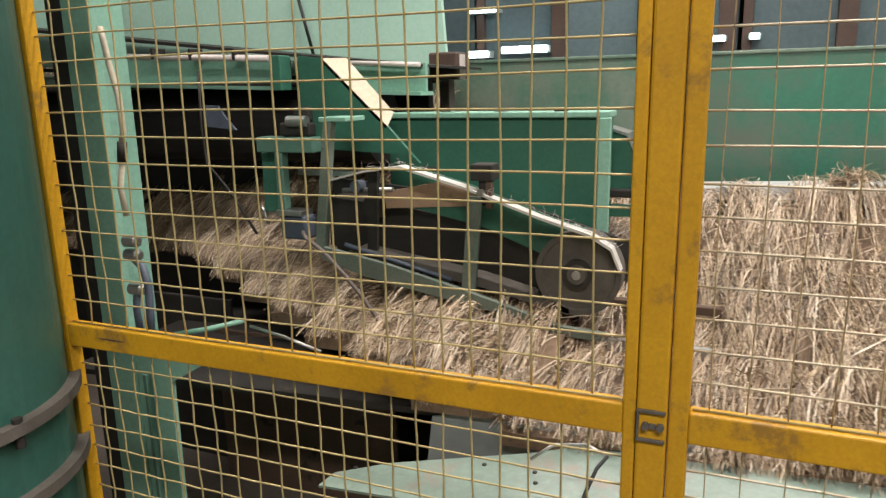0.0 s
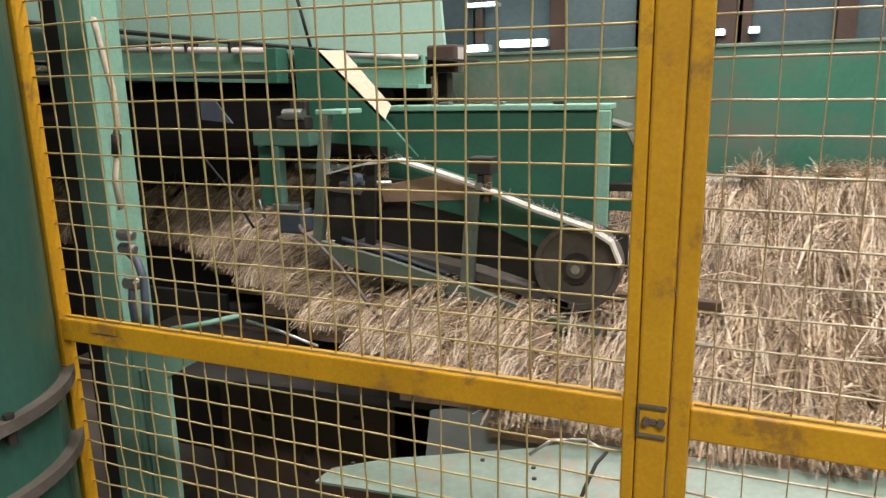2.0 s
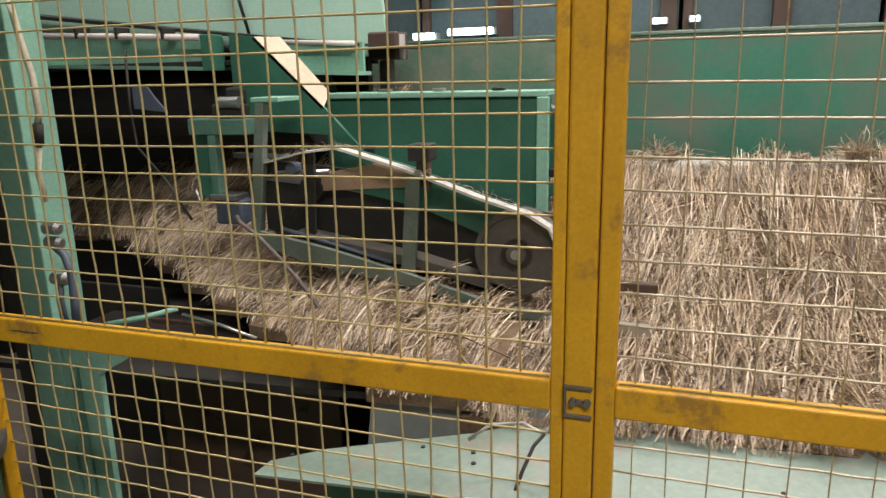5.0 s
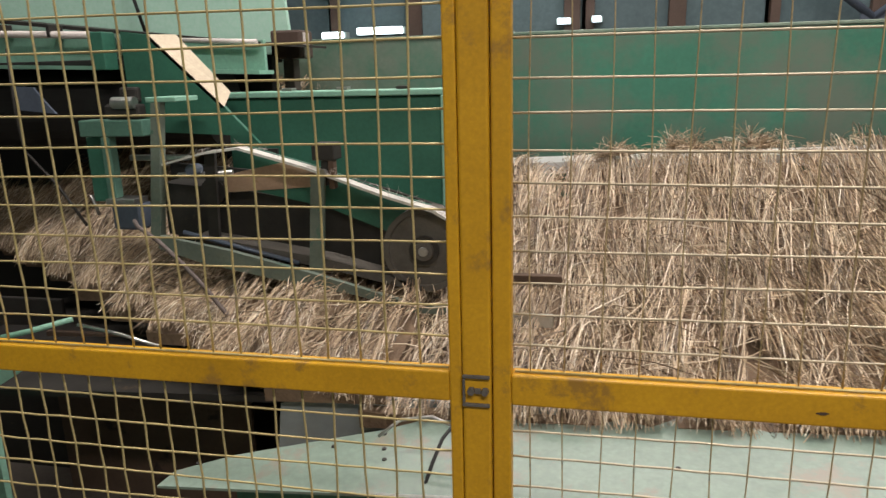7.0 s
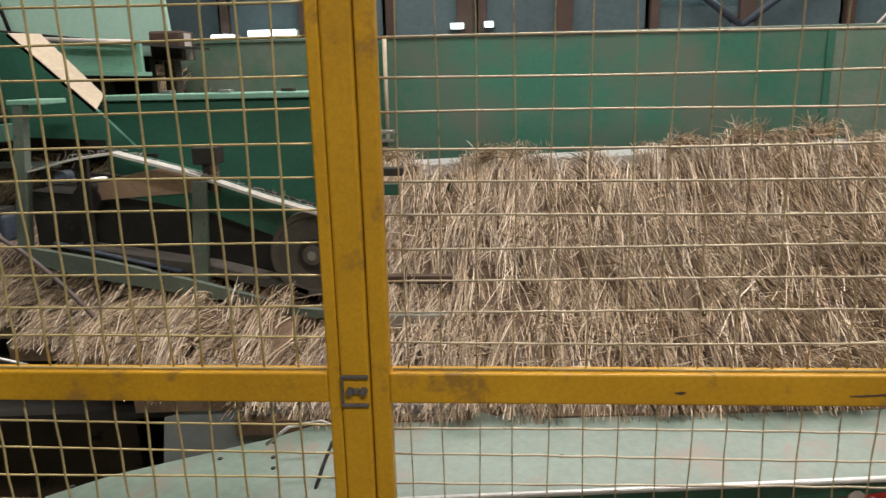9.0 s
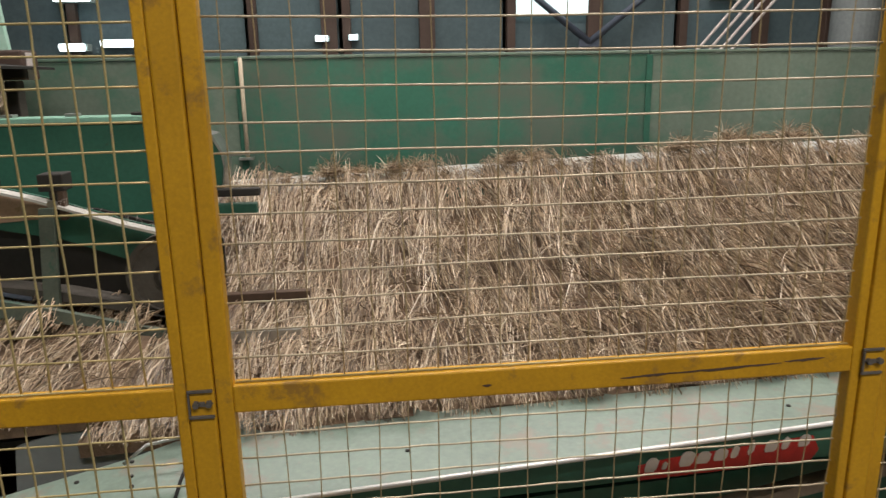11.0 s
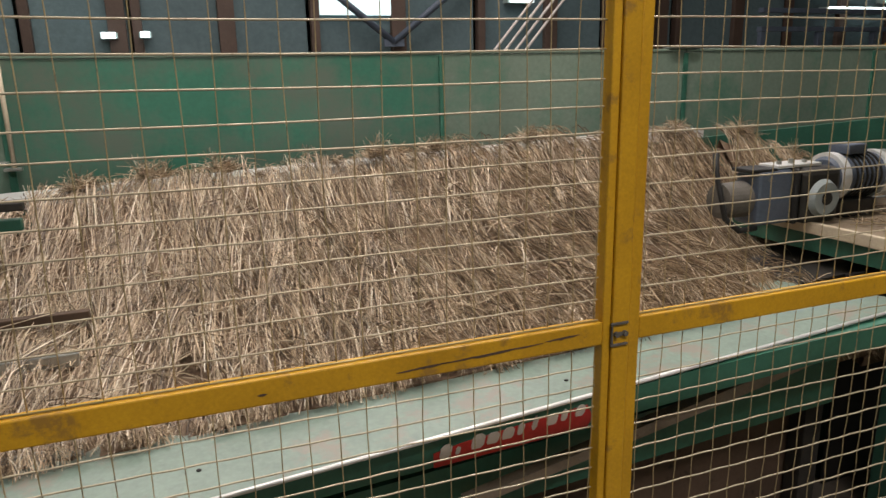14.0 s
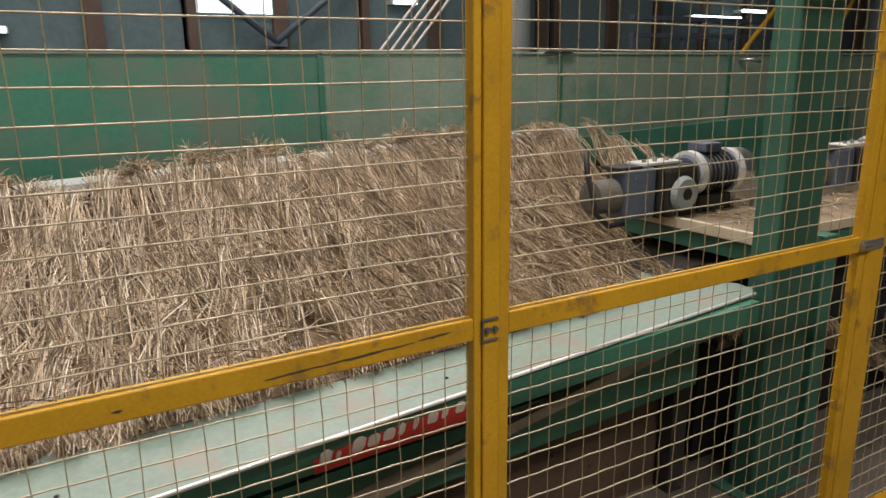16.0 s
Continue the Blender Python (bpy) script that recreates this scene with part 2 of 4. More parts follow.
def glazed_partition():
    """Far glazing with brown steel sections, dusty panes and a V brace."""
    y = 9.5
    p = thing("glazed_partition", "far glazed partition with brown steel mullions", "partition", at=(-0.105, 0, -0.27), kind="structure")
    part("lower_panel", box(B(), -8.9, 16.9, y, y + 0.12, 0, 1.95), HALL, p)
    xs = [-8.5, -6.4, -5.2, -4.1, -3.07, -2.0, -0.93, 0.02, 0.24, 1.27, 2.37, 3.5, 4.72, 5.83, 6.8, 7.8, 8.1, 9.3, 10.4, 11.6, 12.8, 14.0, 15.4, 16.6]
    for i, x in enumerate(xs):
        w = 0.10 if i % 2 else 0.055
        part("mullion", box(B(), x - w, x + w, y - 0.06, y + 0.06, 1.95, 4.6, 0.008), MULLION, p)
        if i + 1 < len(xs):
            part("pane", box(B(), x + w + 0.003, xs[i + 1] - 0.103, y + 0.02, y + 0.035, 1.955, 4.595), PANE, p)
    part("transom", box(B(), -8.9, 16.9, y - 0.07, y + 0.07, 4.6, 4.75, 0.01), MULLION, p)
    part("upper_panel", box(B(), -8.9, 16.9, y, y + 0.1, 4.75, 8.0), HALL, p)
    return p


glazed_partition()


def hall_details():
    v = thing("steel_brace", "dark steel V brace behind the glazed partition", "brace", at=(3.296, 9.38, -0.267))
    for dx, z in ((-0.75, 2.86), (0.75, 2.86)):
        part("arm", tube(B(), [(0, 0, 2.28), (dx, 0, z), (dx * 2.1, 0, 2.28 + (z - 2.28) * 2.1)], 0.045, 6), GREY, v)
    part("gusset", box(B(), -0.14, 0.14, -0.02, 0.02, 2.22, 2.32, 0.004), GREY, v)
    win = thing("lit_window", "bright lit window in the far partition", "window", at=(2.795, 9.47, 2.361))
    part("pane", box(B(), -0.46, 0.50, 0.0, 0.02, 0.0, 1.3), DAYLIT, win)
    for x in (-0.475, 0.503):
        part("frame", box(B(), x, x + 0.012, -0.005, 0.024, 0.0, 1.3), MULLION, win)
    for x0, x1, z0, z1 in ((-3.2, -2.92, 2.25, 2.34), (-2.72, -2.12, 2.29, 2.38), (-3.2, -2.8, 2.82, 2.87), (-0.15, 0.0, 2.33, 2.40), (0.27, 0.37, 2.34, 2.41), (5.1, 5.45, 2.80, 2.86), (11.1, 12.4, 2.76, 2.82), (12.45, 13.1, 2.90, 2.96)):
        lampo = thing("strip_light", "lit fluorescent strip light across the hall", "strip light", "strip lights across the hall", ((x0 + x1) / 2 - 0.103, 9.33, z0 - 0.265))
        w = (x1 - x0) / 2
        part("tube", tube(B(), [(-w, -0.02, (z1 - z0) / 2), (w, -0.02, (z1 - z0) / 2)], (z1 - z0) / 2, 10), TUBE, lampo)
        part("casing", box(B(), -w - 0.02, w + 0.02, 0.03, 0.19, 0, z1 - z0, 0.005), HALL, lampo)
    stair = thing("far_stair", "far metal stair with pale parallel handrails", "stair", at=(4.612, 8.0, -0.227))
    for i in range(4):
        x = -0.42 + 0.19 * i
        part("rail", tube(B(), [(x - 1.9, 0.1 * i, 0.0), (x, 0.1 * i, 2.15), (x + 0.5, 0.1 * i, 2.72), (x + 1.1, 0.1 * i, 3.4)], 0.018, 6), WHITE, stair)
    yst = thing("yellow_stair_rail", "yellow painted tubular stair rail in the distance", "handrail", at=(10.323, 7.0, -0.199))
    part("rail", tube(B(), [(-2.9, 0, 0), (-0.75, 0, 2.15), (0.02, 0, 2.86), (0.6, 0, 3.4)], 0.035, 8), YELLOW, yst)
    part("post", tube(B(), [(0.17, 0, 0), (0.17, 0, 2.16), (0.22, 0, 2.9), (0.25, 0, 3.4)], 0.03, 8), YELLOW, yst)
    part("rail", tube(B(), [(1.0, 0.2, 1.8), (1.5, 0.2, 2.2), (1.75, 0.2, 2.5), (2.2, 0.2, 3.1)], 0.035, 8), YELLOW, yst)
    part("post", tube(B(), [(1.0, 0.2, 0), (1.0, 0.2, 1.8)], 0.03, 8), YELLOW, yst)
    gantry = thing("far_gantry", "grey steel platform frame across the hall", "gantry", at=(10.205, 8.6, -0.244))
    for z in (2.35, 2.62):
        part("beam", box(B(), -1.4, 2.2, -0.05, 0.05, z, z + 0.07, 0.005), GREY, gantry)
    for x in (-1.35, -0.2, 1.0, 2.15):
        part("post", box(B(), x - 0.04, x + 0.04, -0.04, 0.04, 0, 2.345, 0.004), GREY, gantry)
    duct_ = thing("steel_pipe", "thick vertical grey pipe across the hall", "pipe", at=(6.9, 9.2, 0))
    part("shell", turned(B(), [(0, 0.3), (7.9, 0.3)], (0, 0, 0), "z", 28), ROOF, duct_)


hall_details()


def screen_wall():
    """The green sheet screen behind the belt, in sheets with a top flange and butt seams."""
    w = thing("screen_wall", "tall green painted sheet screen behind the fibre belt", "screen", at=(-0.035, 0, -0.088), kind="structure")
    xs = [-4.6, -3.1, -1.75, -0.262, 1.76, 3.33, 4.9, 6.4, 8.0]
    for a, c in zip(xs, xs[1:]):
        bm = B()
        box(bm, a + 0.004, c - 0.004, 3.55, 3.575, 0.0, 1.785, 0.003)
        part("sheet", bm, WALL_DUSTY if c < 0 or c > 3 else WALL_GREEN, w)
        part("flange", box(B(), a + 0.004, c - 0.004, 3.543, 3.60, 1.787, 1.803, 0.004), WALL_DUSTY, w)
    for x in xs[3:]:
        part("seam_strip", box(B(), x - 0.016, x + 0.016, 3.538, 3.549, 0.05, 1.78, 0.003), GREEN, w)
    part("clip", box(B(), 3.2, 3.42, 3.52, 3.6, 1.805, 1.82, 0.004), STEEL, w)
    part("edge_rod", tube(B(), [(-0.245, 3.515, 1.33), (-0.245, 3.515, 1.795)], 0.010, 8), CREAM, w)
    part("rod_foot", box(B(), -0.285, -0.215, 3.49, 3.536, 1.318, 1.332, 0.003), STEEL, w)
    part("hook", tube(B(), [(5.0, 3.54, 1.75), (5.03, 3.45, 1.755), (5.1, 3.44, 1.74)], 0.012, 8), STEEL, w)
    return w


screen_wall()


# ---- fence ----
TUBE_Y0, TUBE_Y1 = 1.10, 1.130
RAIL_Z0, RAIL_Z1 = 1.082, 1.129
FENCE_TOP, FENCE_FOOT = 2.15, 0.12


def mesh_wire(points, r=0.0022):
    return tube(B(), points, r, 6)


def fence_panel(x0, x1, tl, tr, pitch_x, pitch_z, cross, seed, upper, lower, start=None):
    """A welded frame of square tube with a middle rail and two fields of woven wire."""
    rng = random.Random(seed)
    p = thing("mesh_fence", "yellow square-tube guard fence panel with wire mesh", "fence panel", "guard fence panels", ((x0 + x1) / 2, 1.12, 0))
    ox, oy = p.location.x, p.location.y
    for x, t in ((x0, tl), (x1 - tr, tr)):
        part("upright", box(B(), x - ox, x + t - ox, TUBE_Y0 - oy, TUBE_Y1 - oy, 0, FENCE_TOP, 0.003), YELLOW, p)
    lo, hi, t = x0 + tl, x1 - tr, 0.03
    for z0, z1 in ((FENCE_FOOT, FENCE_FOOT + t), (RAIL_Z0, RAIL_Z1), (FENCE_TOP - t, FENCE_TOP)):
        part("rail", box(B(), lo - ox, hi - ox, TUBE_Y0 + 0.0005 - oy, TUBE_Y1 - oy, z0, z1, 0.003), YELLOW, p)
    for a, c, way in ((FENCE_FOOT + t, RAIL_Z0, -1), (RAIL_Z1, FENCE_TOP - t, 1)):
        n = round((hi - lo) / pitch_x)
        for i in range(1, n + 1):
            x = (start + pitch_x * (i - 1) if start else lo + (hi - lo) * i / n) + rng.uniform(-0.0015, 0.0015)
            if x > hi - 0.003:
                continue
            ph = rng.uniform(0, 6)
            pts = [(x + 0.0022 * math.sin(ph + z * 9) - ox, 1.121 + 0.0014 * math.cos(math.pi * (z - a) / pitch_z + i * math.pi) - oy, z)
                   for z in [a - 0.004 + (c - a + 0.008) * k / 20 for k in range(21)]]
            part("wire", mesh_wire(pts, 0.0018 if cross is WIRE else 0.00105), cross, p)
        first, step, wider = upper if way > 0 else lower
        for i in range(40):
            z = first + way * step * i + wider * max(0, i - 8)
            if not a + 0.01 < z < c - 0.01:
                continue
            z += rng.uniform(-0.0012, 0.0012)
            ph = rng.uniform(0, 6)
            pts = [(x - ox, 1.1225 + 0.0014 * math.cos(math.pi * x / pitch_x + i * math.pi) - oy, z + 0.002 * math.sin(ph + x * 5))
                   for x in [lo - 0.004 + (hi - lo + 0.008) * k / 24 for k in range(25)]]
            part("wire", mesh_wire(pts, 0.0018), WIRE if cross is WIRE else WIRE_PALE, p)
        part("edge_wire", mesh_wire([(lo + 0.004 - ox, 1.112 - oy, (c if way < 0 else a) + 0.0022 * way), (hi - 0.004 - ox, 1.112 - oy, (c if way < 0 else a) + 0.0022 * way)], 0.0018), WIRE, p)
    return p


panels = [fence_panel(-1.168, -0.0225, 0.026, 0.0185, 0.0479, 0.0463, WIRE, 1, (1.1773, 0.0463, 0), (1.0367, 0.0463, 0)),
          fence_panel(0.0225, 1.130, 0.0265, 0.018, 0.0517, 0.0465, WIRE_DULL, 2, (1.169, 0.0463, 0.0042), (1.031, 0.0455, 0), 0.0717),
          fence_panel(1.1726, 2.468, 0.0254, 0.030, 0.0518, 0.0515, WIRE_DULL, 3, (1.1825, 0.0515, 0), (1.043, 0.0548, 0), 1.221),
          fence_panel(2.536, 3.6, 0.03, 0.03, 0.0492, 0.0474, WIRE_DULL, 4, (1.18, 0.0515, 0), (1.043, 0.0548, 0))]


def scrape(panel, x0, x1, z0, z1):
    """A long scrape where the paint is gone from the rail."""
    ox = panel.location.x
    rng = random.Random(int(x0 * 1000))
    n = 14
    up = [(x0 + (x1 - x0) * i / n - ox, (z0 + (z1 - z0) * i / n) + rng.uniform(0.0008, 0.0018) * math.sin(math.pi * (i + 0.3) / (n + 0.6))) for i in range(n + 1)]
    dn = [(x, z - (0.0006 + rng.uniform(0.002, 0.0045) * math.sin(math.pi * (i + 0.3) / (n + 0.6)))) for i, (x, z) in enumerate(up)]
    part("scrape", prism(B(), dn + up[::-1], TUBE_Y0 - 0.0006 - 1.12, TUBE_Y0 + 0.0002 - 1.12), RUST, panel, "bare scraped metal")


scrape(panels[1], 0.775, 0.98, 1.102, 1.108)
scrape(panels[1], 0.69, 0.79, 1.099, 1.103)
scrape(panels[1], 0.985, 1.06, 1.110, 1.113)
scrape(panels[1], 0.452, 0.468, 1.102, 1.1025)
scrape(panels[0], -1.06, -0.99, 1.108, 1.108)


def fence_post(x0, x1):
    p = thing("fence_post", "yellow square steel fence post bolted to the floor", "fence post", "guard fence posts", ((x0 + x1) / 2, 1.12, 0))
    w = (x1 - x0) / 2
    part("tube", box(B(), -w, w, -0.023, 0.012, 0.008, 2.17, 0.004), YELLOW, p)
    part("foot_plate", box(B(), -0.07, 0.07, -0.07, 0.07, 0, 0.008, 0.002), YELLOW, p)
    part("cap", box(B(), -w - 0.001, w + 0.001, -0.024, 0.013, 2.17, 2.178, 0.002), BLACK, p)
    return p


for a, c in ((-0.0215, 0.0208), (1.1325, 1.1724), (2.470, 2.534)):
    fence_post(a, c)


def fence_clamp(x, z):
    """Two short worn plates and a bolt that hold two panels to their post."""
    c = thing("fence_clamp", "worn grey bolted clamp joining two fence panels", "clamp", "fence clamps", (x, 1.0925, z))
    for dz in (-0.022, 0.022):
        part("plate", box(B(), -0.021, 0.019, 0.0, 0.0045, dz - 0.0025, dz + 0.0025, 0.001), RUBBER, c)
    part("bar", box(B(), -0.0205, -0.017, -0.001, 0.0045, -0.019, 0.019, 0.001), RUBBER, c)
    for x in (-0.008, 0.012):
        part("bolt", turned(B(), [(-0.003, 0.0055), (0.005, 0.006)], (x, -0.0005, 0.0), "y", 6), RUBBER, c)
    part("strap", box(B(), -0.003, 0.006, 0.0, 0.0045, -0.004, 0.004, 0.001), RUBBER, c)
    return c


fence_clamp(0.0, 1.104)
fence_clamp(1.148, 1.102)
strap = thing("pipe_clamp", "grey steel hose clamp round the fence post", "clamp", at=(2.502, 1.12, 1.10))
part("band", box(B(), -0.07, 0.05, -0.03, 0.026, -0.018, 0.018, 0.012), STEEL, strap)
part("screw", turned(B(), [(-0.075, 0.008), (-0.02, 0.008)], (0, -0.032, 0.0), "x", 10), STEEL, strap)
pin = thing("fence_pin", "short dark steel pin tying the fence to the round column", "pin", at=(-1.19, 1.085, 1.118))
part("shaft", turned(B(), [(-0.03, 0.006), (0.03, 0.006)], (0, 0, 0), "x", 10), DARK, pin)
part("head", turned(B(), [(-0.04, 0.016), (-0.03, 0.016)], (0, 0, 0), "x", 12), GREEN, pin)


# ---- fibre belt ----
SLOPE = 0.045


def lift(x):
    return SLOPE * x


PROFILE = [(1.60, 0.724), (1.66, 0.767), (1.80, 0.787), (2.15, 0.828), (2.35, 0.878), (2.60, 0.960), (2.85, 1.066), (3.02, 1.155), (3.10, 1.188)]


def surface(y):
    for (a, p), (c, q) in zip(PROFILE, PROFILE[1:]):
        if y <= c:
            return p + (q - p) * (y - a) / (c - a)
    return PROFILE[-1][1]


STRIP = 0.25
SPEED = 0.36


def flax_mesh(seed):
    """One short length of the fibre layer: a lumpy bed under clumps of stalks, with loose bits and tufts at the back."""
    rng = random.Random(seed)
    bm = B()
    dip = (0.03, -0.13, 0.04, -0.06, 0.06, -0.15, 0.02, 0.0, 0.05)[seed % 9]

    def end_at(x):
        return 3.08 + dip * math.cos(max(-0.5, min(0.5, x / 0.27)) * math.pi) ** 2

    end = 3.08 + min(dip, 0)
    ys = [1.672 + (end - 0.04 - 1.672) * k / 12 for k in range(13)]
    xs = [-0.16 + 0.32 * k / 5 for k in range(6)]
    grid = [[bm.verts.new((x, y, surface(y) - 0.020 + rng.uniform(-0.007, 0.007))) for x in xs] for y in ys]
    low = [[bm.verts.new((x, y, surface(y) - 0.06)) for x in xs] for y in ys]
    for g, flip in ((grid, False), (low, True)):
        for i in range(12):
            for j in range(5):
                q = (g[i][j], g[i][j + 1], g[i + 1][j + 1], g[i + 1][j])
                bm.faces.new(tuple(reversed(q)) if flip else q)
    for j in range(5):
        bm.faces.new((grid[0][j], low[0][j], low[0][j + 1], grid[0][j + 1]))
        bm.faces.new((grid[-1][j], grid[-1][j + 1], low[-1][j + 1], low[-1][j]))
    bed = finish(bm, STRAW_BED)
    bm = B()

    waves = [(rng.uniform(0.006, 0.013), rng.uniform(9, 24), rng.uniform(5, 14), rng.uniform(0, 6)) for k in range(3)]

    def lump(x, y):
        """Soft hollows and swellings of the layer."""
        return sum(h * math.sin(kx * x + ky * y + p) for h, kx, ky, p in waves)

    def stalk(x, y0, ln, lean, high, wave, r, n=4, curl=0.0):
        ph, edge = rng.uniform(0, 6), 1.632 + abs(rng.gauss(0, 0.010))
        pts = []
        for i in range(n + 1):
            f = i / n
            y = min(max(y0, edge) + ln * f, end_at(x) + 0.06)
            pts.append((x - lean * ln * (f - 0.5) + wave * math.sin(ph + f * 4.2), y,
                        surface(y) + lump(x, y) + high * (0.4 + math.sin(0.3 + f * 2.6)) + curl * f * f + rng.gauss(0, 0.002)))
        tube(bm, pts, r, 3)

    for c in range(150):
        cx = rng.uniform(-0.14, 0.14)
        cy = rng.uniform(1.62, end_at(cx) - 0.14)
        if c < 30:
            cy = 1.645 + abs(rng.gauss(0, 0.03))
        lean, high = rng.gauss(-0.06, 0.17), abs(rng.gauss(0, 0.019))
        if c < 30:
            for k in range(rng.randint(9, 15)):
                stalk(cx + rng.gauss(0, 0.016), cy + rng.gauss(0, 0.015), rng.uniform(0.04, 0.17), rng.gauss(0, 0.28), high * 0.6 + abs(rng.gauss(0, 0.006)), rng.gauss(0, 0.005), rng.uniform(0.0005, 0.0011))
            continue
        for k in range(rng.randint(5, 12)):
            stalk(cx + rng.gauss(0, 0.014), cy + rng.gauss(0, 0.03), rng.uniform(0.09, 0.38), lean + rng.gauss(0, 0.075), high + abs(rng.gauss(0, 0.007)), rng.gauss(0, 0.004), rng.uniform(0.0006, 0.0018))
    for k in range(95):
        stalk(rng.uniform(-0.13, 0.13), rng.uniform(1.65, end - 0.15), rng.uniform(0.04, 0.13), rng.gauss(0, 0.9), 0.014 + 0.02 * rng.random(), rng.gauss(0, 0.011), rng.uniform(0.0007, 0.0016))
    for k in range(55):
        a, ln = rng.uniform(0, math.pi), rng.uniform(0.025, 0.10)
        x, y = rng.uniform(-0.12, 0.12), rng.uniform(1.68, end - 0.05)
        b = rng.gauss(0, 0.022)
        pts = []
        for f in (-0.5, -0.25, 0, 0.25, 0.5):
            px, py = x + math.cos(a) * ln * f - math.sin(a) * b * (1 - 4 * f * f), y + math.sin(a) * ln * f + math.cos(a) * b * (1 - 4 * f * f)
            pts.append((px, py, surface(py) + lump(px, py) + 0.018 + rng.uniform(0, 0.012)))
        tube(bm, pts, rng.uniform(0.0007, 0.0015), 3)
    for c in range(9):
        cx = rng.uniform(-0.13, 0.13)
        tall = rng.uniform(0.0, 0.035)
        for k in range(18):
            stalk(cx + rng.gauss(0, 0.02), end_at(cx) - rng.uniform(0.05, 0.22), rng.uniform(0.1, 0.2), rng.gauss(0, 0.35), 0.012, rng.gauss(0, 0.008), rng.uniform(0.0006, 0.0013), 4, tall * rng.uniform(0.3, 1.1))
    for c in range(3 if dip > 0.01 else 1):
        cx, big = rng.uniform(-0.09, 0.09), rng.uniform(0.5, 1.0) * (1.0 if dip > 0.01 else 0.55)
        cy = end_at(cx) - 0.05
        base = surface(min(cy, 3.08)) + 0.012
        for k in range(95):
            a, up = rng.uniform(0, 2 * math.pi), rng.uniform(0.15, 1.45)
            r0, bend = rng.uniform(0.03, 0.125) * big, rng.gauss(0, 1.7)
            pts = []
            for i in range(5):
                f = 0.2 + 0.8 * i / 4
                pts.append((cx + 1.15 * r0 * f * math.cos(a + bend * f) * math.cos(up), cy + 0.8 * r0 * f * math.sin(a + bend * f) * math.cos(up), base + r0 * f * math.sin(up) + 0.012 * math.sin(3 * f)))
            tube(bm, pts, rng.uniform(0.0006, 0.0012), 3)
    stalks = finish(bm, STRAW)
    bm = B()
    for k in range(105):
        x, y = rng.uniform(-0.13, 0.13), rng.uniform(1.72, end - 0.22)
        ln, lean, bend = rng.uniform(0.05, 0.2), rng.gauss(-0.12, 0.35), rng.gauss(0, 0.35)
        if k < 35:
            lean = rng.gauss(0, 1.6)
            ln *= 0.6
        pts, px, high = [], x, rng.uniform(0.012, 0.03)
        for i in range(5):
            f = i / 4
            px -= ln / 4 * (lean + (bend if i > 2 else 0))
            pts.append((px, y + ln * f / (1 + abs(lean) * 0.7), surface(y + ln * f / (1 + abs(lean) * 0.7)) + lump(px, y) + high + rng.gauss(0, 0.003)))
        tube(bm, pts, rng.uniform(0.0009, 0.0021), 3)
    return bed, stalks, finish(bm, STRAW_PALE)


FLAX = [flax_mesh(40 + i) for i in range(9)]


def ease(v):
    """Nought before nought, then rising to a straight line."""
    return 0.0 if v <= 0 else (v * v / 0.8 if v < 0.4 else v - 0.2)


def between(v, stops):
    """A smooth run through stops of (place, value), falling places."""
    for (a, p), (c, q) in zip(stops, stops[1:]):
        if v >= c:
            f = min(1.0, max(0.0, (a - v) / (a - c)))
            return p + (q - p) * f * f * (3 - 2 * f)
    return stops[-1][1]


def belt_pose(s):
    """Where a length of the layer lies when it has come s metres along the belt: it turns down out of the machine, then runs straight."""
    f = ease(-0.38 - s)
    sink = min(1.0, max(0.0, (s - 2.05) / 0.65))
    sink = sink * sink * (3 - 2 * sink)
    up = between(s, [(-0.10, 0.0), (-0.75, 0.115), (-2.4, 0.19)]) - 0.30 * sink - 0.5 * min(ease(s - 2.8), 1.4)
    fall = math.degrees(math.atan(SLOPE - 0.50 * min(1.0, max(0.0, (s - 2.8) / 0.4))))
    tilt = between(s, [(-0.6, 0.0), (-1.0, 2.0), (-1.3, 6.0), (-1.85, 24.0), (-2.6, 28.0)]) + 11.5 * sink
    yaw = -7 * min(1.0, f / 0.6)
    return pose(s, 1.65 + 0.62 * min(f, 1.8), 0.78 + lift(s) + up, tilt, -fall, yaw) @ pose(0, -1.65, -0.78)


flax_pieces = []
START = -7.5
COUNT = 44
for i in range(COUNT):
    bed, stalks, pale = FLAX[(i * 4 + i // 9) % 9]
    piece = thing("flax_layer", "combed layer of dry golden-brown flax stalks on the belt", "flax", "flax layer on the belt")
    for name, me in (("bed", bed), ("stalk", stalks), ("bleached_stalk", pale)):
        ob = new(name, me)
        ob.parent = piece
        tagged(ob, kind="stuff")
    flax_pieces.append((piece, START + STRIP * i))

guide = thing("back_guide", "sheet-steel guide strip behind the flax layer, coloured white for its lamp reflection", "guide", at=(2.368, 3.2, -0.076))
# The lamp reflection along the strip is put into its white colour.
part("strip", prism(B(), [(-4.4, 1.135), (0.7, 1.3125), (0.7, 1.3575), (-4.4, 1.180)], -0.11, 0.10), SHEEN, guide)
part("skirt", prism(B(), [(-4.4, 0.0), (3.5, 0.0), (3.5, 1.393), (-4.4, 1.118)], 0.0, 0.02), GREEN, guide)


# ---- feed table ----
table = thing("feed_table", "long machine table with a pale mint sheet top", "machine table", at=(0.895, 1.6, -0.021))


def table_z(x):
    return 0.752 + 0.0423 * x


def table_y(x):
    return 1.39 + 0.039 * x


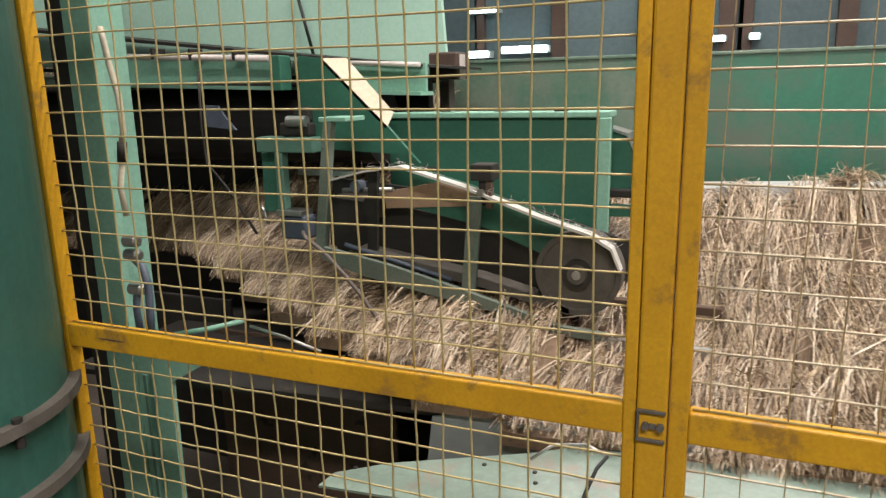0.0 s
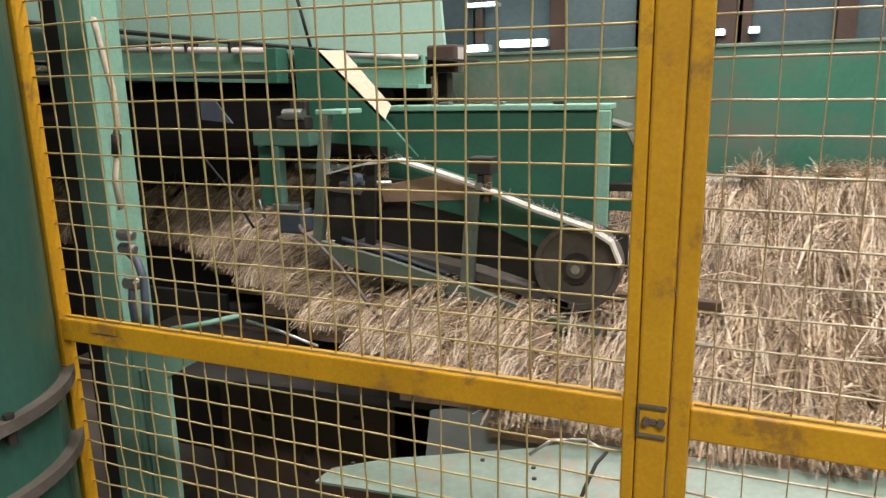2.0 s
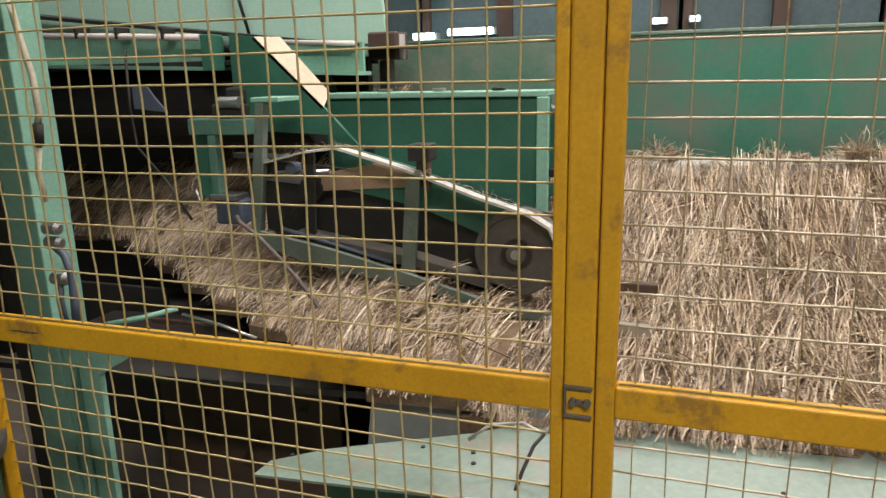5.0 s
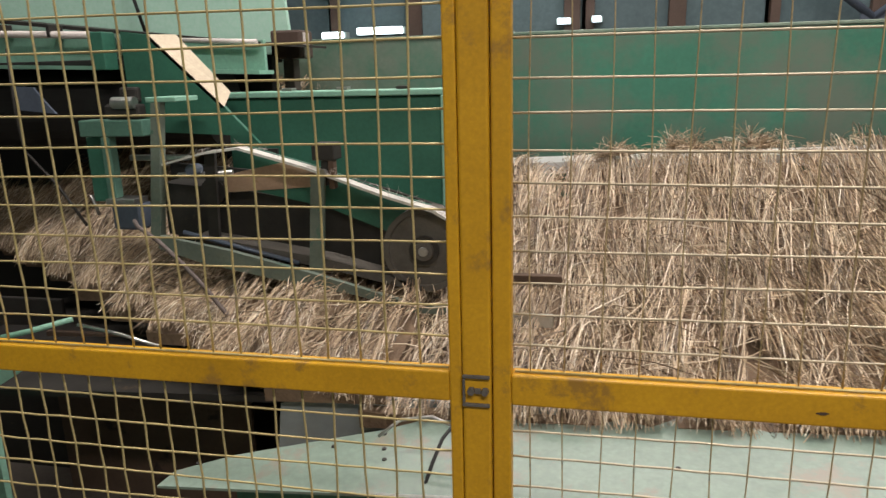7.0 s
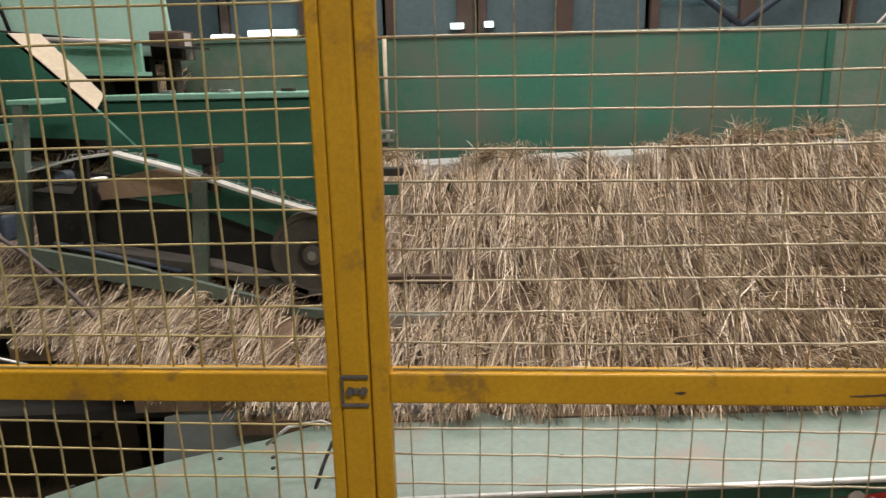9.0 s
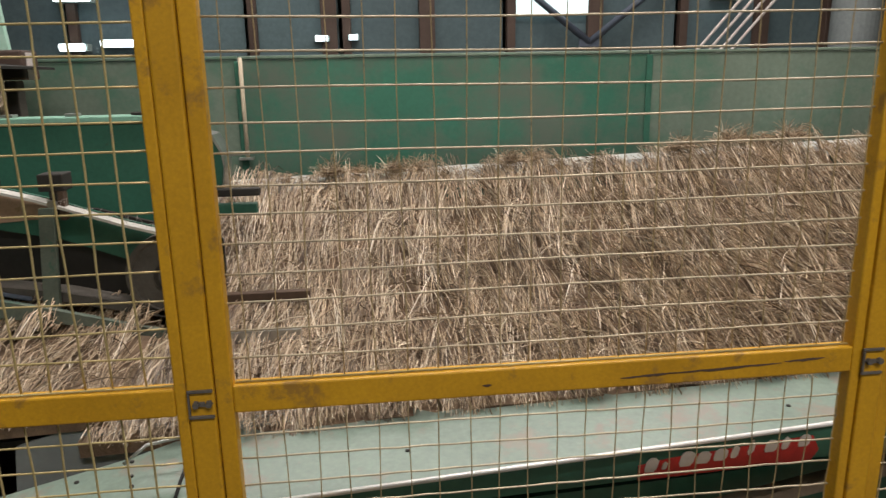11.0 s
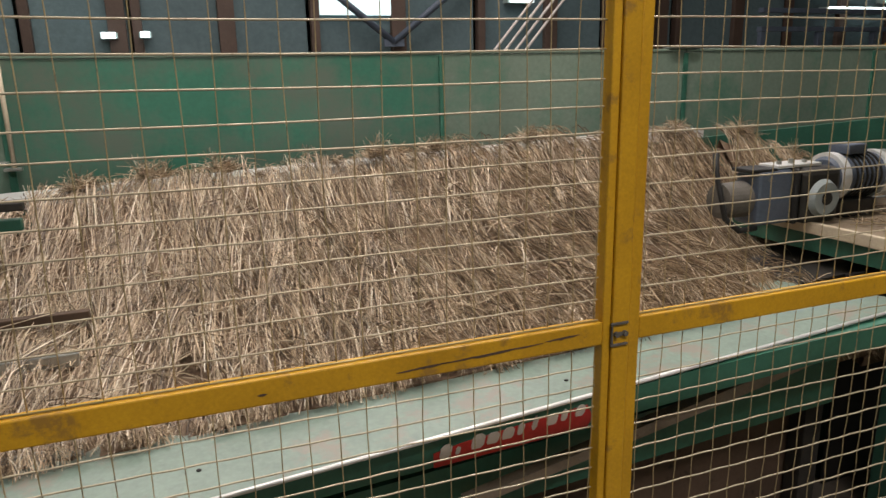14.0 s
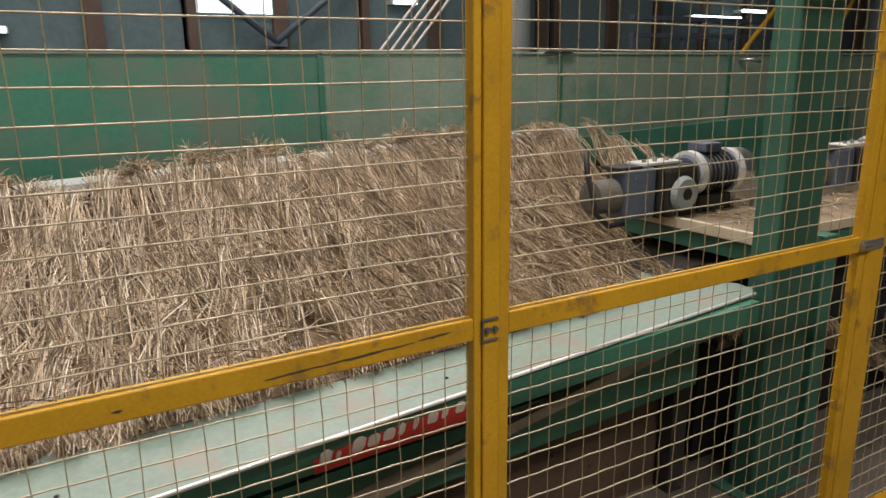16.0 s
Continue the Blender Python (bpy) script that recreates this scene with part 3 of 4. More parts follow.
bm = B()
top, low = [], []
outline = [(-0.74, 1.365), (-0.5, 1.372)] + [(x, table_y(x)) for x in (-0.2, 0.4, 1.0, 1.6, 2.2, 2.52)] + [(2.56, 1.52), (2.56, 1.58), (2.35, 1.86), (1.0, 1.84), (0, 1.80), (-0.3, 1.62), (-0.62, 1.49), (-0.73, 1.42)]
for x, y in outline:
    z = table_z(x) + 0.06 * (y - table_y(x))
    top.append(bm.verts.new((x - 0.9, y - 1.6, z)))
    low.append(bm.verts.new((x - 0.9, y - 1.6, z - 0.006)))
bm.faces.new(top)
bm.faces.new(list(reversed(low)))
for i in range(len(top)):
    j = (i + 1) % len(top)
    bm.faces.new((top[i], low[i], low[j], top[j]))
part("table_top", bm, PALE, table, "pale mint painted sheet with scuffs and dust")
# White colour paints the highlight line along the table's front edge.
part("edge_bar", tube(B(), [(x - 0.9, table_y(x) - 0.004 - 1.6, table_z(x) - 0.001) for x in (-0.25, 0.4, 1.5, 2.53)], 0.006, 10), SHEEN, table, "worn steel edge, coloured white for its highlight")
for x, y in ((-0.296, 1.60), (-0.28, 1.54), (-0.268, 1.50), (-0.40, 1.54), (-0.69, 1.45), (0.35, 1.52), (1.3, 1.53)):
    part("screw", turned(B(), [(0.0, 0.0055), (0.003, 0.0055), (0.0042, 0.003)], (x - 0.9, y - 1.6, table_z(x) + 0.06 * (y - table_y(x)) - 0.0005), "z", 10), DARK, table)
part("front_beam", prism(B(), [(-0.6 - 0.9, 0.63), (2.5 - 0.9, 0.770), (2.5 - 0.9, table_z(2.5) - 0.012), (-0.6 - 0.9, table_z(-0.6) - 0.012)], 1.445 - 1.6, 1.50 - 1.6), GREEN, table)
part("lower_beam", prism(B(), [(-0.3 - 0.9, 0.35), (2.4 - 0.9, 0.50), (2.4 - 0.9, 0.66), (-0.3 - 0.9, 0.52)], 1.60 - 1.6, 1.66 - 1.6), GREEN, table)
part("drive_belt", prism(B(), [(x - 0.9, z) for x, z in ((1.0, 0.50), (1.45, 0.575), (1.9, 0.65), (2.3, 0.725), (2.45, 0.77), (2.45, 0.79), (2.2, 0.738), (1.9, 0.69), (1.45, 0.608), (1.0, 0.525))], 1.52 - 1.6, 1.56 - 1.6), BELT, table, "dusty drive belt")
part("side_sheet", box(B(), -0.35 - 0.9, 2.45 - 0.9, 1.74 - 1.6, 1.755 - 1.6, 0.0, 0.58, 0.003), RUST, table, "rusty brown lower sheet")
for x in (-0.2, 1.15, 2.4):
    part("leg", box(B(), x - 0.04 - 0.9, x + 0.04 - 0.9, 0.06, 0.13, 0, 0.7, 0.004), DARK, table)
part("splash_sheet", prism(B(), [(-0.62 - 0.9, 0.60), (0.1 - 0.9, 0.66), (0.1 - 0.9, 0.80), (-0.50 - 0.9, 0.79), (-0.60 - 0.9, 0.76)], 1.70 - 1.6, 1.71 - 1.6), ROOF, table, "dull grey sheet under the stalk ends")
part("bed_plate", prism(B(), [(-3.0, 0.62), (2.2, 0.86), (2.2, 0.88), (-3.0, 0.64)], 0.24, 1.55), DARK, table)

# ---- press unit ----
press = thing("press_unit", "green belt press over the flax layer", "belt press", at=(-0.615, 2.2, -0.041))
PX, PY = -0.6, 2.2


def local(pts):
    return [(x - PX, z) for x, z in pts]


part("back_box", box(B(), -1.09 - PX, -0.29 - PX, 2.50 - PY, 2.62 - PY, 1.13, 1.515, 0.006), GREEN, press, "dark green sheet housing")
# Flange takes the lighter mint colour to paint in its top highlight.
part("box_flange", box(B(), -1.09 - PX, -0.28 - PX, 2.485 - PY, 2.62 - PY, 1.517, 1.537, 0.004), MINT, press)
part("box_end_strip", box(B(), -0.315 - PX, -0.275 - PX, 2.478 - PY, 2.498 - PY, 1.12, 1.517, 0.004), MINT, press)
part("gusset", prism(B(), local([(-1.36, 1.42), (-0.93, 1.40), (-0.895, 1.372), (-1.012, 1.495), (-1.262, 1.732), (-1.36, 1.745)]), 2.34 - PY, 2.356 - PY), GREEN, press)
bm = B()
vs = [bm.verts.new(p) for p in ((-1.26 - PX, 0.14, 1.733), (-1.012 - PX, 0.14, 1.497), (-1.026 - PX, 0.22, 1.541), (-1.207 - PX, 0.22, 1.734))]
lo = [bm.verts.new(v.co + Vector((-0.008, 0, -0.008))) for v in vs]
bm.faces.new(vs)
bm.faces.new(list(reversed(lo)))
for i in range(4):
    bm.faces.new((vs[i], lo[i], lo[(i + 1) % 4], vs[(i + 1) % 4]))
bmesh.ops.recalc_face_normals(bm, faces=bm.faces[:])
part("flange", bm, CREAM, press, "dust-covered cream flange")
HOOD = [(-1.13, 1.335), (-0.99, 1.37), (-0.866, 1.386), (-0.649, 1.327), (-0.42, 1.247), (-0.27, 1.203), (-0.205, 1.165), (-0.178, 1.10)]
part_outline = [(a, p) for a, p in HOOD] + [(a - 0.004, p - 0.007) for a, p in HOOD[::-1]]
bm = prism(B(), local(part_outline[::-1]), 2.12 - PY, 2.165 - PY)
# The highlight along the hood edge is painted as a pale strip.
part("hood_strip", bm, HOOD_GLINT, press, "worn strip along the hood, coloured pale for its highlight")
part("hood_side", prism(B(), local([(-0.86, 1.24), (-0.62, 1.19), (-0.44, 1.12), (-0.30, 1.10), (-0.21, 1.14), (-0.21, 1.16), (-0.27, 1.195), (-0.42, 1.239), (-0.649, 1.319), (-0.86, 1.378)]), 2.205 - PY, 2.215 - PY), GREEN, press)
part("belt_body", prism(B(), local([(-1.2, 1.09), (-0.9, 1.03), (-0.62, 0.985), (-0.42, 0.945), (-0.30, 0.945), (-0.30, 1.0), (-0.42, 1.12), (-0.62, 1.19), (-0.9, 1.235), (-1.2, 1.26)]), 2.235 - PY, 2.43 - PY), DARK, press, "grimy dark belt carrier")
part("press_belt", prism(B(), local([(-1.05, 1.075), (-0.62, 1.01), (-0.42, 0.965), (-0.33, 0.945), (-0.33, 0.965), (-0.42, 0.99), (-0.62, 1.04), (-1.05, 1.105)]), 2.15 - PY, 2.23 - PY), RUBBER, press, "dusty press belt")
part("tension_rod", tube(B(), [(-1.08 - PX, -0.07, 1.12), (-0.70 - PX, -0.07, 1.03)], 0.007, 8), GREY, press)
part("inner_plate", prism(B(), local([(-1.3, 0.98), (-0.2, 0.93), (-0.2, 1.12), (-0.6, 1.24), (-1.3, 1.30)]), 2.44 - PY, 2.46 - PY), DARK, press)
part("skid", prism(B(), local([(-1.15, 1.075), (-1.0, 1.03), (-0.64, 0.965), (-0.50, 0.945), (-0.34, 0.90), (-0.18, 0.893), (-0.18, 0.916), (-0.338, 0.927), (-0.636, 1.008), (-0.903, 1.072), (-1.14, 1.115)]), 2.09 - PY, 2.11 - PY), DUSTY_GREEN, press)
part("strut", prism(B(), local([(-0.662, 0.992), (-0.618, 0.992), (-0.595, 1.30), (-0.635, 1.30)]), 2.112 - PY, 2.13 - PY), DUSTY_GREEN, press)
part("rear_strut", prism(B(), local([(-0.90, 0.95), (-0.85, 0.95), (-0.83, 1.36), (-0.88, 1.36)]), 2.32 - PY, 2.335 - PY), DARK, press)
part("left_post", prism(B(), local([(-1.185, 1.10), (-1.152, 1.10), (-1.098, 1.522), (-1.128, 1.522)]), 2.11 - PY, 2.14 - PY), DUSTY_GREEN, press)
part("post_cap", box(B(), -1.145 - PX, -1.045 - PX, 2.11 - PY, 2.24 - PY, 1.523, 1.538, 0.003), MINT, press)
part("board", prism(B(), local([(-0.97, 1.235), (-0.625, 1.258), (-0.62, 1.31), (-0.74, 1.335), (-0.96, 1.29)]), 2.20 - PY, 2.22 - PY), BOARD, press, "dusty wooden board")
# Added disc; its blue-grey colour stands in for a small blue reflection.
part("blue_glint", turned(B(), [(-0.02, 0.012), (-0.02, 0.02), (0.02, 0.02)], (-1.05 - PX, -0.02, 1.31), "y", 16), GREY, press, "added blue-grey disc standing in for a small reflection")
part("guide_roller", turned(B(), [(-0.04, 0.03), (-0.04, 0.042), (0.06, 0.042)], (-1.0 - PX, 0.03, 1.24), "y", 20), DARK, press)
part("cross_rod", tube(B(), [(-1.12 - PX, 0.0, 1.29), (-0.93 - PX, 0.0, 1.30)], 0.008, 8), STEEL, press)
part("back_strut", prism(B(), local([(-1.02, 1.06), (-0.985, 1.06), (-0.97, 1.37), (-1.005, 1.37)]), 2.17 - PY, 2.185 - PY), DARK, press)
part("stem_plate", box(B(), -0.588 - PX, -0.57 - PX, 2.135 - PY, 2.165 - PY, 1.26, 1.38, 0.003), RUST, press)
part("nut", turned(B(), [(-0.01, 0.012), (0.01, 0.012)], (-0.60 - PX, -0.075, 1.31), "y", 6), STEEL, press)
for x in (-0.86, -0.66, -0.45):
    part("flange_clip", box(B(), x - 0.02 - PX, x + 0.02 - PX, 2.50 - PY, 2.54 - PY, 1.5375, 1.548, 0.002), DARK if x > -0.6 else STEEL, press)
part("bracket", box(B(), -0.635 - PX, -0.565 - PX, 2.13 - PY, 2.2 - PY, 1.345, 1.395, 0.004), DARK, press)
part("bracket_stem", box(B(), -0.612 - PX, -0.588 - PX, 2.14 - PY, 2.17 - PY, 1.27, 1.345, 0.003), DARK, press)
part("upper_bar", box(B(), -0.35 - PX, 0.095 - PX, 2.27 - PY, 2.30 - PY, 0.945, 0.972, 0.003), RUST, press, "flat dark steel bar")
part("lower_bar", box(B(), -0.2 - PX, 0.08 - PX, 2.06 - PY, 2.078 - PY, 0.880, 0.918, 0.003), STEEL, press)
part("rear_guide", box(B(), -0.3 - PX, -0.10 - PX, 2.58 - PY, 2.62 - PY, 1.175, 1.215, 0.004), GREEN, press)
part("rear_bar", box(B(), -0.3 - PX, -0.085 - PX, 2.56 - PY, 2.6 - PY, 1.245, 1.272, 0.004), DARK, press)
REAR = [(-0.60, 1.50), (-0.40, 1.495), (-0.298, 1.476), (-0.24, 1.458), (-0.211, 1.40), (-0.205, 1.35), (-0.22, 1.25)]
part("rear_hood", prism(B(), local([(-0.60, 1.20), (-0.23, 1.24), (-0.213, 1.35), (-0.219, 1.395), (-0.246, 1.45), (-0.30, 1.468), (-0.60, 1.49)]), 2.63 - PY, 2.75 - PY), GREEN, press)
part("rear_strip", prism(B(), local(REAR[::-1] + [(a - 0.006, p - 0.008) for a, p in REAR]), 2.62 - PY, 2.76 - PY), STEEL, press)
part("rear_tab", box(B(), -0.20 - PX, -0.115 - PX, 2.60 - PY, 2.64 - PY, 1.385, 1.397, 0.002), STEEL, press)
wheel = part("press_wheel", turned(B(), [(-0.035, 0.05), (-0.035, 0.108), (-0.04, 0.112), (-0.04, 0.128), (0.04, 0.128), (0.04, 0.112), (0.035, 0.05)], (0, 0, 0), "y", 40), RUBBER, press, "dusty rubber-faced press wheel")
part("hub", turned(B(), [(-0.058, 0.016), (-0.058, 0.028), (-0.036, 0.034)], (0, 0, 0), "y", 24), RUBBER, wheel)
part("axle_end", turned(B(), [(-0.062, 0.008), (-0.062, 0.013), (-0.059, 0.015)], (0, 0, 0), "y", 16), STEEL, wheel)
part("rim_ring", turned(B(), [(-0.0475, 0.040), (-0.0475, 0.045), (-0.036, 0.045)], (0, 0, 0), "y", 32), DARK, wheel)
bm = B()
rng = random.Random(9)
for k in range(100):
    i = rng.randrange(len(HOOD) - 2)
    f = rng.random()
    x, z = [HOOD[i][c] + (HOOD[i + 1][c] - HOOD[i][c]) * f for c in (0, 1)]
    a, ln = rng.uniform(-1.2, 2.6), rng.uniform(0.01, 0.045)
    y = rng.uniform(2.115, 2.165) - PY
    tube(bm, [(x - PX, y, z - 0.002), (x - PX + 0.5 * ln * math.cos(a), y - 0.003, z + 0.5 * ln * abs(math.sin(a))), (x - PX + ln * math.cos(a + 0.3), y - 0.006, z + ln * abs(math.sin(a + 0.3)) * 0.8)], 0.0006, 3)
tagged(part("fluff", bm, WHITE, press, "pale fibre fluff caught on the hood"), kind="stuff")
WHEEL_AT = (-0.307 - PX, 2.19 - PY, 1.075)

# ---- left machine frame ----
frame_post = thing("machine_column", "light mint painted steel column of the machine frame", "column", at=(-1.526, 1.66, -0.023))
part("shaft", box(B(), -0.105, 0.0, -0.06, -0.035, 0.0, 3.2, 0.004), MINT, frame_post)
# Added recessed dark strip paints in the shaded band left of the shaft.
part("dark_strip", box(B(), -0.20, -0.107, -0.03, -0.012, 0.0, 3.2, 0.003), DARK, frame_post, "added dark strip standing in for the shaded band beside the column")
part("web", box(B(), -0.103, -0.090, -0.034, 0.14, 0.0, 3.2, 0.003), MINT, frame_post)
part("stiffener", box(B(), 0.046, 0.058, -0.075, -0.052, 0.0, 0.80, 0.002), GREEN_MID, frame_post)
part("gusset", prism(B(), [(0.003, 0.0), (0.118, 0.0), (0.125, 0.775), (0.28, 0.865), (0.28, 0.915), (0.003, 0.915)], -0.05, -0.03), MINT, frame_post)

cross_beam = thing("cross_beam", "light mint steel beam carrying white pipes", "beam", at=(-1.822, 2.6, 1.545))
for x0, x1, z0, z1 in ((-2.56, -1.585, 1.688, 1.655), (-1.4, -0.98, 1.64, 1.625)):
    bm = B()
    prism(bm, [(x0 + 1.8, z0 - 1.6), (x1 + 1.8, z1 - 1.6), (x1 + 1.8, z1 + 0.105 - 1.6), (x0 + 1.8, z0 + 0.105 - 1.6)], 0.02, 0.04)
    prism(bm, [(x0 + 1.8, z0 - 0.014 - 1.6), (x1 + 1.8, z1 - 0.014 - 1.6), (x1 + 1.8, z1 - 1.6), (x0 + 1.8, z0 - 1.6)], -0.03, 0.09)
    part("web", bm, MINT, cross_beam)
part("pipe", tube(B(), [(-2.56 + 1.8, -0.06, 0.205), (-1.62 + 1.8, -0.06, 0.165)], 0.013, 10), WHITE, cross_beam)
part("thin_pipe", tube(B(), [(-1.30 + 1.8, -0.03, 0.138), (-0.98 + 1.8, -0.03, 0.122)], 0.009, 10), WHITE, cross_beam)
part("pipe_box", box(B(), -1.61 + 1.8, -1.56 + 1.8, -0.075, 0.0, 0.04, 0.175, 0.004), GREEN, cross_beam)
part("cover_sheet", prism(B(), [(-3.9 + 1.8, 0.44), (-2.5 + 1.8, 0.275), (-1.6 + 1.8, 0.175), (-0.99 + 1.8, 0.115), (-0.99 + 1.8, 0.125), (-1.6 + 1.8, 0.187), (-2.5 + 1.8, 0.29), (-3.9 + 1.8, 0.455)], 0.0, 0.68), DARK, cross_beam, "dark sheet over the pipes")
for x in (-2.2, -2.0, -1.78):
    part("pipe_clip", box(B(), x + 1.8 - 0.007, x + 1.8 + 0.007, -0.076, -0.0, 0.156 - (x + 1.6) * 0.042, 0.20 - (x + 1.6) * 0.042, 0.003), DARK, cross_beam)

hopper = thing("chute_panel", "pale mint sheet chute above the machine", "chute", at=(-2.433, 3.3, 1.621))
part("sheet", prism(B(), [(-1.6, 0.15), (0.2, 0.06), (1.25, 0.02), (1.24, 0.10), (1.20, 0.6), (1.2, 2.2), (-1.6, 2.2)], 0.0, 0.03), CHUTE, hopper)
part("roller_end", box(B(), 1.20, 1.34, -0.12, 0.03, 0.0, 0.12, 0.01), MULLION, hopper, "brown dusty roller housing")

part("roller_bracket", box(B(), 1.235, 1.285, -0.08, -0.01, -0.24, -0.002, 0.005), RUBBER, hopper)
part("label_plate", box(B(), 1.341, 1.343, -0.09, -0.02, 0.0, 0.11), WHITE, hopper)
part("chute_lip", prism(B(), [(-1.6, 0.12), (0.2, 0.03), (1.2, -0.015), (1.2, 0.005), (0.2, 0.05), (-1.6, 0.14)], -0.05, -0.003), DARK, hopper)
part("stay", tube(B(), [(0.45, -0.02, 0.45), (0.53, -0.02, 0.14)], 0.008, 6), BLACK, hopper)
part("support", box(B(), -0.6, -0.5, 0.031, 0.12, -1.7, 2.0, 0.004), GREEN, hopper)

bracket = thing("guide_bracket", "worn green angle bracket with a roller", "bracket", at=(-1.417, 2.3, 1.155))
part("arm", box(B(), -0.12, 0.12, -0.02, 0.06, 0.21, 0.265, 0.004), GREEN_MID, bracket)
part("leg", box(B(), -0.045, -0.012, -0.02, 0.02, 0.0, 0.209, 0.004), GREEN_MID, bracket)
part("foot", box(B(), -0.05, 0.06, -0.03, 0.05, -0.02, 0.0, 0.003), STEEL, bracket)
part("block", box(B(), -0.04, 0.07, -0.02, 0.06, -0.11, -0.021, 0.01), GREY, bracket)
part("side_plate", box(B(), -0.14, -0.048, 0.03, 0.05, -0.02, 0.205, 0.004), GREEN, bracket)
part("bolt", turned(B(), [(-0.04, 0.012), (-0.04, 0.02), (0.04, 0.02), (0.04, 0.012)], (0.05, 0.0, 0.32), "x", 16), STEEL, bracket)
part("bolt_base", box(B(), -0.03, 0.10, 0.0, 0.05, 0.267, 0.315, 0.008), DARK, bracket)
part("upper_block", box(B(), 0.02, 0.09, 0.02, 0.06, 0.317, 0.37, 0.008), DARK, bracket)
part("tie_bar", box(B(), -0.03, 0.20, 0.10, 0.12, 0.115, 0.135, 0.003), STEEL, bracket)

hook = thing("hanging_rod", "thin grey steel arm hanging in the machine", "rod", at=(-1.919, 2.45, 0.950))
part("rod", tube(B(), [(0.0, 0.0, 0.72), (-0.01, 0.0, 0.50), (0.0, 0.0, 0.35), (0.12, 0.0, 0.22), (0.26, -0.05, 0.08)], 0.0055, 8), DARK, hook)
part("plate", prism(B(), [(0.01, 0.50), (0.16, 0.485), (0.11, 0.54), (0.08, 0.58), (0.01, 0.585)], 0.0, 0.01), GREY, hook)
part("blade", tube(B(), [(0.32, -0.08, 0.20), (0.35, -0.09, 0.13)], 0.006, 6), STEEL, hook)

cable = thing("hanging_cable", "thin grey cable draped over the flax layer", "cable", at=(-0.911, 1.95, 0.867))
part("cord", tube(B(), [(-0.26, 0.05, 0.275), (-0.237, 0.03, 0.261), (-0.158, 0.0, 0.229), (-0.085, 0, 0.16), (-0.028, 0, 0.097), (0.062, 0, -0.02), (0.125, 0, -0.085), (0.2, -0.02, -0.10), (0.296, -0.03, -0.108), (0.40, -0.06, -0.12)], 0.0065, 8), CABLE, cable)
lead = thing("floor_lead", "thin black lead hanging over the table", "cable", at=(-0.144, 1.5, 0.783))
part("cord", tube(B(), [(0.02, 0.03, 0.022), (0.004, -0.005, 0.01), (-0.012, -0.04, -0.03), (-0.022, -0.08, -0.065), (-0.03, -0.15, -0.25)], 0.004, 8), BLACK, lead)
part("loop", tube(B(), [(0.02, 0.03, 0.022), (-0.03, 0.05, 0.03), (-0.10, 0.04, 0.022), (-0.14, 0.0, 0.0)], 0.004, 8), STEEL, lead)
hose = thing("air_hose", "cream air hose clipped to the mint column", "hose", at=(-1.433, 1.6, 1.379))
part("hose", tube(B(), [(-0.063, 0.0, 0.376), (-0.05, -0.005, 0.34), (-0.036, -0.01, 0.286), (-0.015, -0.01, 0.195), (-0.013, -0.01, 0.104), (-0.022, -0.01, 0.075)], 0.0085, 10), HOSE, hose)
part("coupling", tube(B(), [(-0.022, -0.01, 0.075), (-0.03, -0.01, 0.02)], 0.013, 10), DARK, hose)
part("tail", tube(B(), [(-0.03, -0.01, 0.02), (-0.05, -0.008, -0.05), (-0.04, -0.008, -0.13)], 0.008, 8), HOSE, hose)
valve = thing("valve_group", "small grey valves and hoses on the mint column", "valve", at=(-1.445, 1.6, 0.979))
for z in (0.20, 0.16, 0.06):
    part("fitting", turned(B(), [(-0.02, 0.012), (-0.02, 0.018), (0.02, 0.018), (0.03, 0.01)], (-0.02, -0.01, z), "x", 12), STEEL, valve)
part("hose", tube(B(), [(-0.02, -0.01, 0.15), (0.02, -0.02, 0.13), (0.035, -0.02, 0.08), (0.03, -0.02, 0.0), (0.025, -0.02, -0.06)], 0.011, 8), GREY, valve)
part("hose", tube(B(), [(-0.02, -0.01, 0.06), (-0.025, -0.015, 0.0), (-0.02, -0.015, -0.07)], 0.010, 8), GREY, valve)

tray = thing("side_arm", "pale mint bent arm below the flax layer", "arm", at=(-1.308, 1.75, 0.854))
part("arm", tube(B(), [(-0.19, 0.0, -0.01), (-0.08, 0.04, 0.01), (0.0, 0.10, 0.025)], 0.009, 6), MINT, tray)
part("wire", tube(B(), [(0.10, 0.0, 0.05), (0.22, 0.0, 0.03), (0.34, 0.0, 0.0)], 0.005, 6), STEEL, tray)

machine = thing("turbine_housing", "machine interior behind the frame, coloured near black for its deep shade", "machine", at=(-2.027, 2.9, -0.065))
# Interior shade is put into the colour of these sheets and the drum.
part("back_sheet", box(B(), -2.5, 0.85, 0.15, 0.2, 0.0, 1.7, 0.005), SHADE_DARK, machine)
# Top sheet is an added, hidden roof that keeps lamp light off the interior.
part("top_sheet", box(B(), -2.5, 0.5, -0.30, 0.148, 1.668, 1.69, 0.005), SHADE_DARK, machine)
part("front_sheet", box(B(), 0.22, 1.02, -0.62, -0.60, 0.0, 0.72, 0.005), RUST, machine)
part("pit_side", box(B(), -0.4, 0.2, -0.5, -0.48, 0.0, 0.80, 0.005), DARK, machine)
part("drum", turned(B(), [(-1.6, 0.16), (0.75, 0.16)], (0.0, -0.1, 1.50), "x", 24), SHADE_DARK, machine)

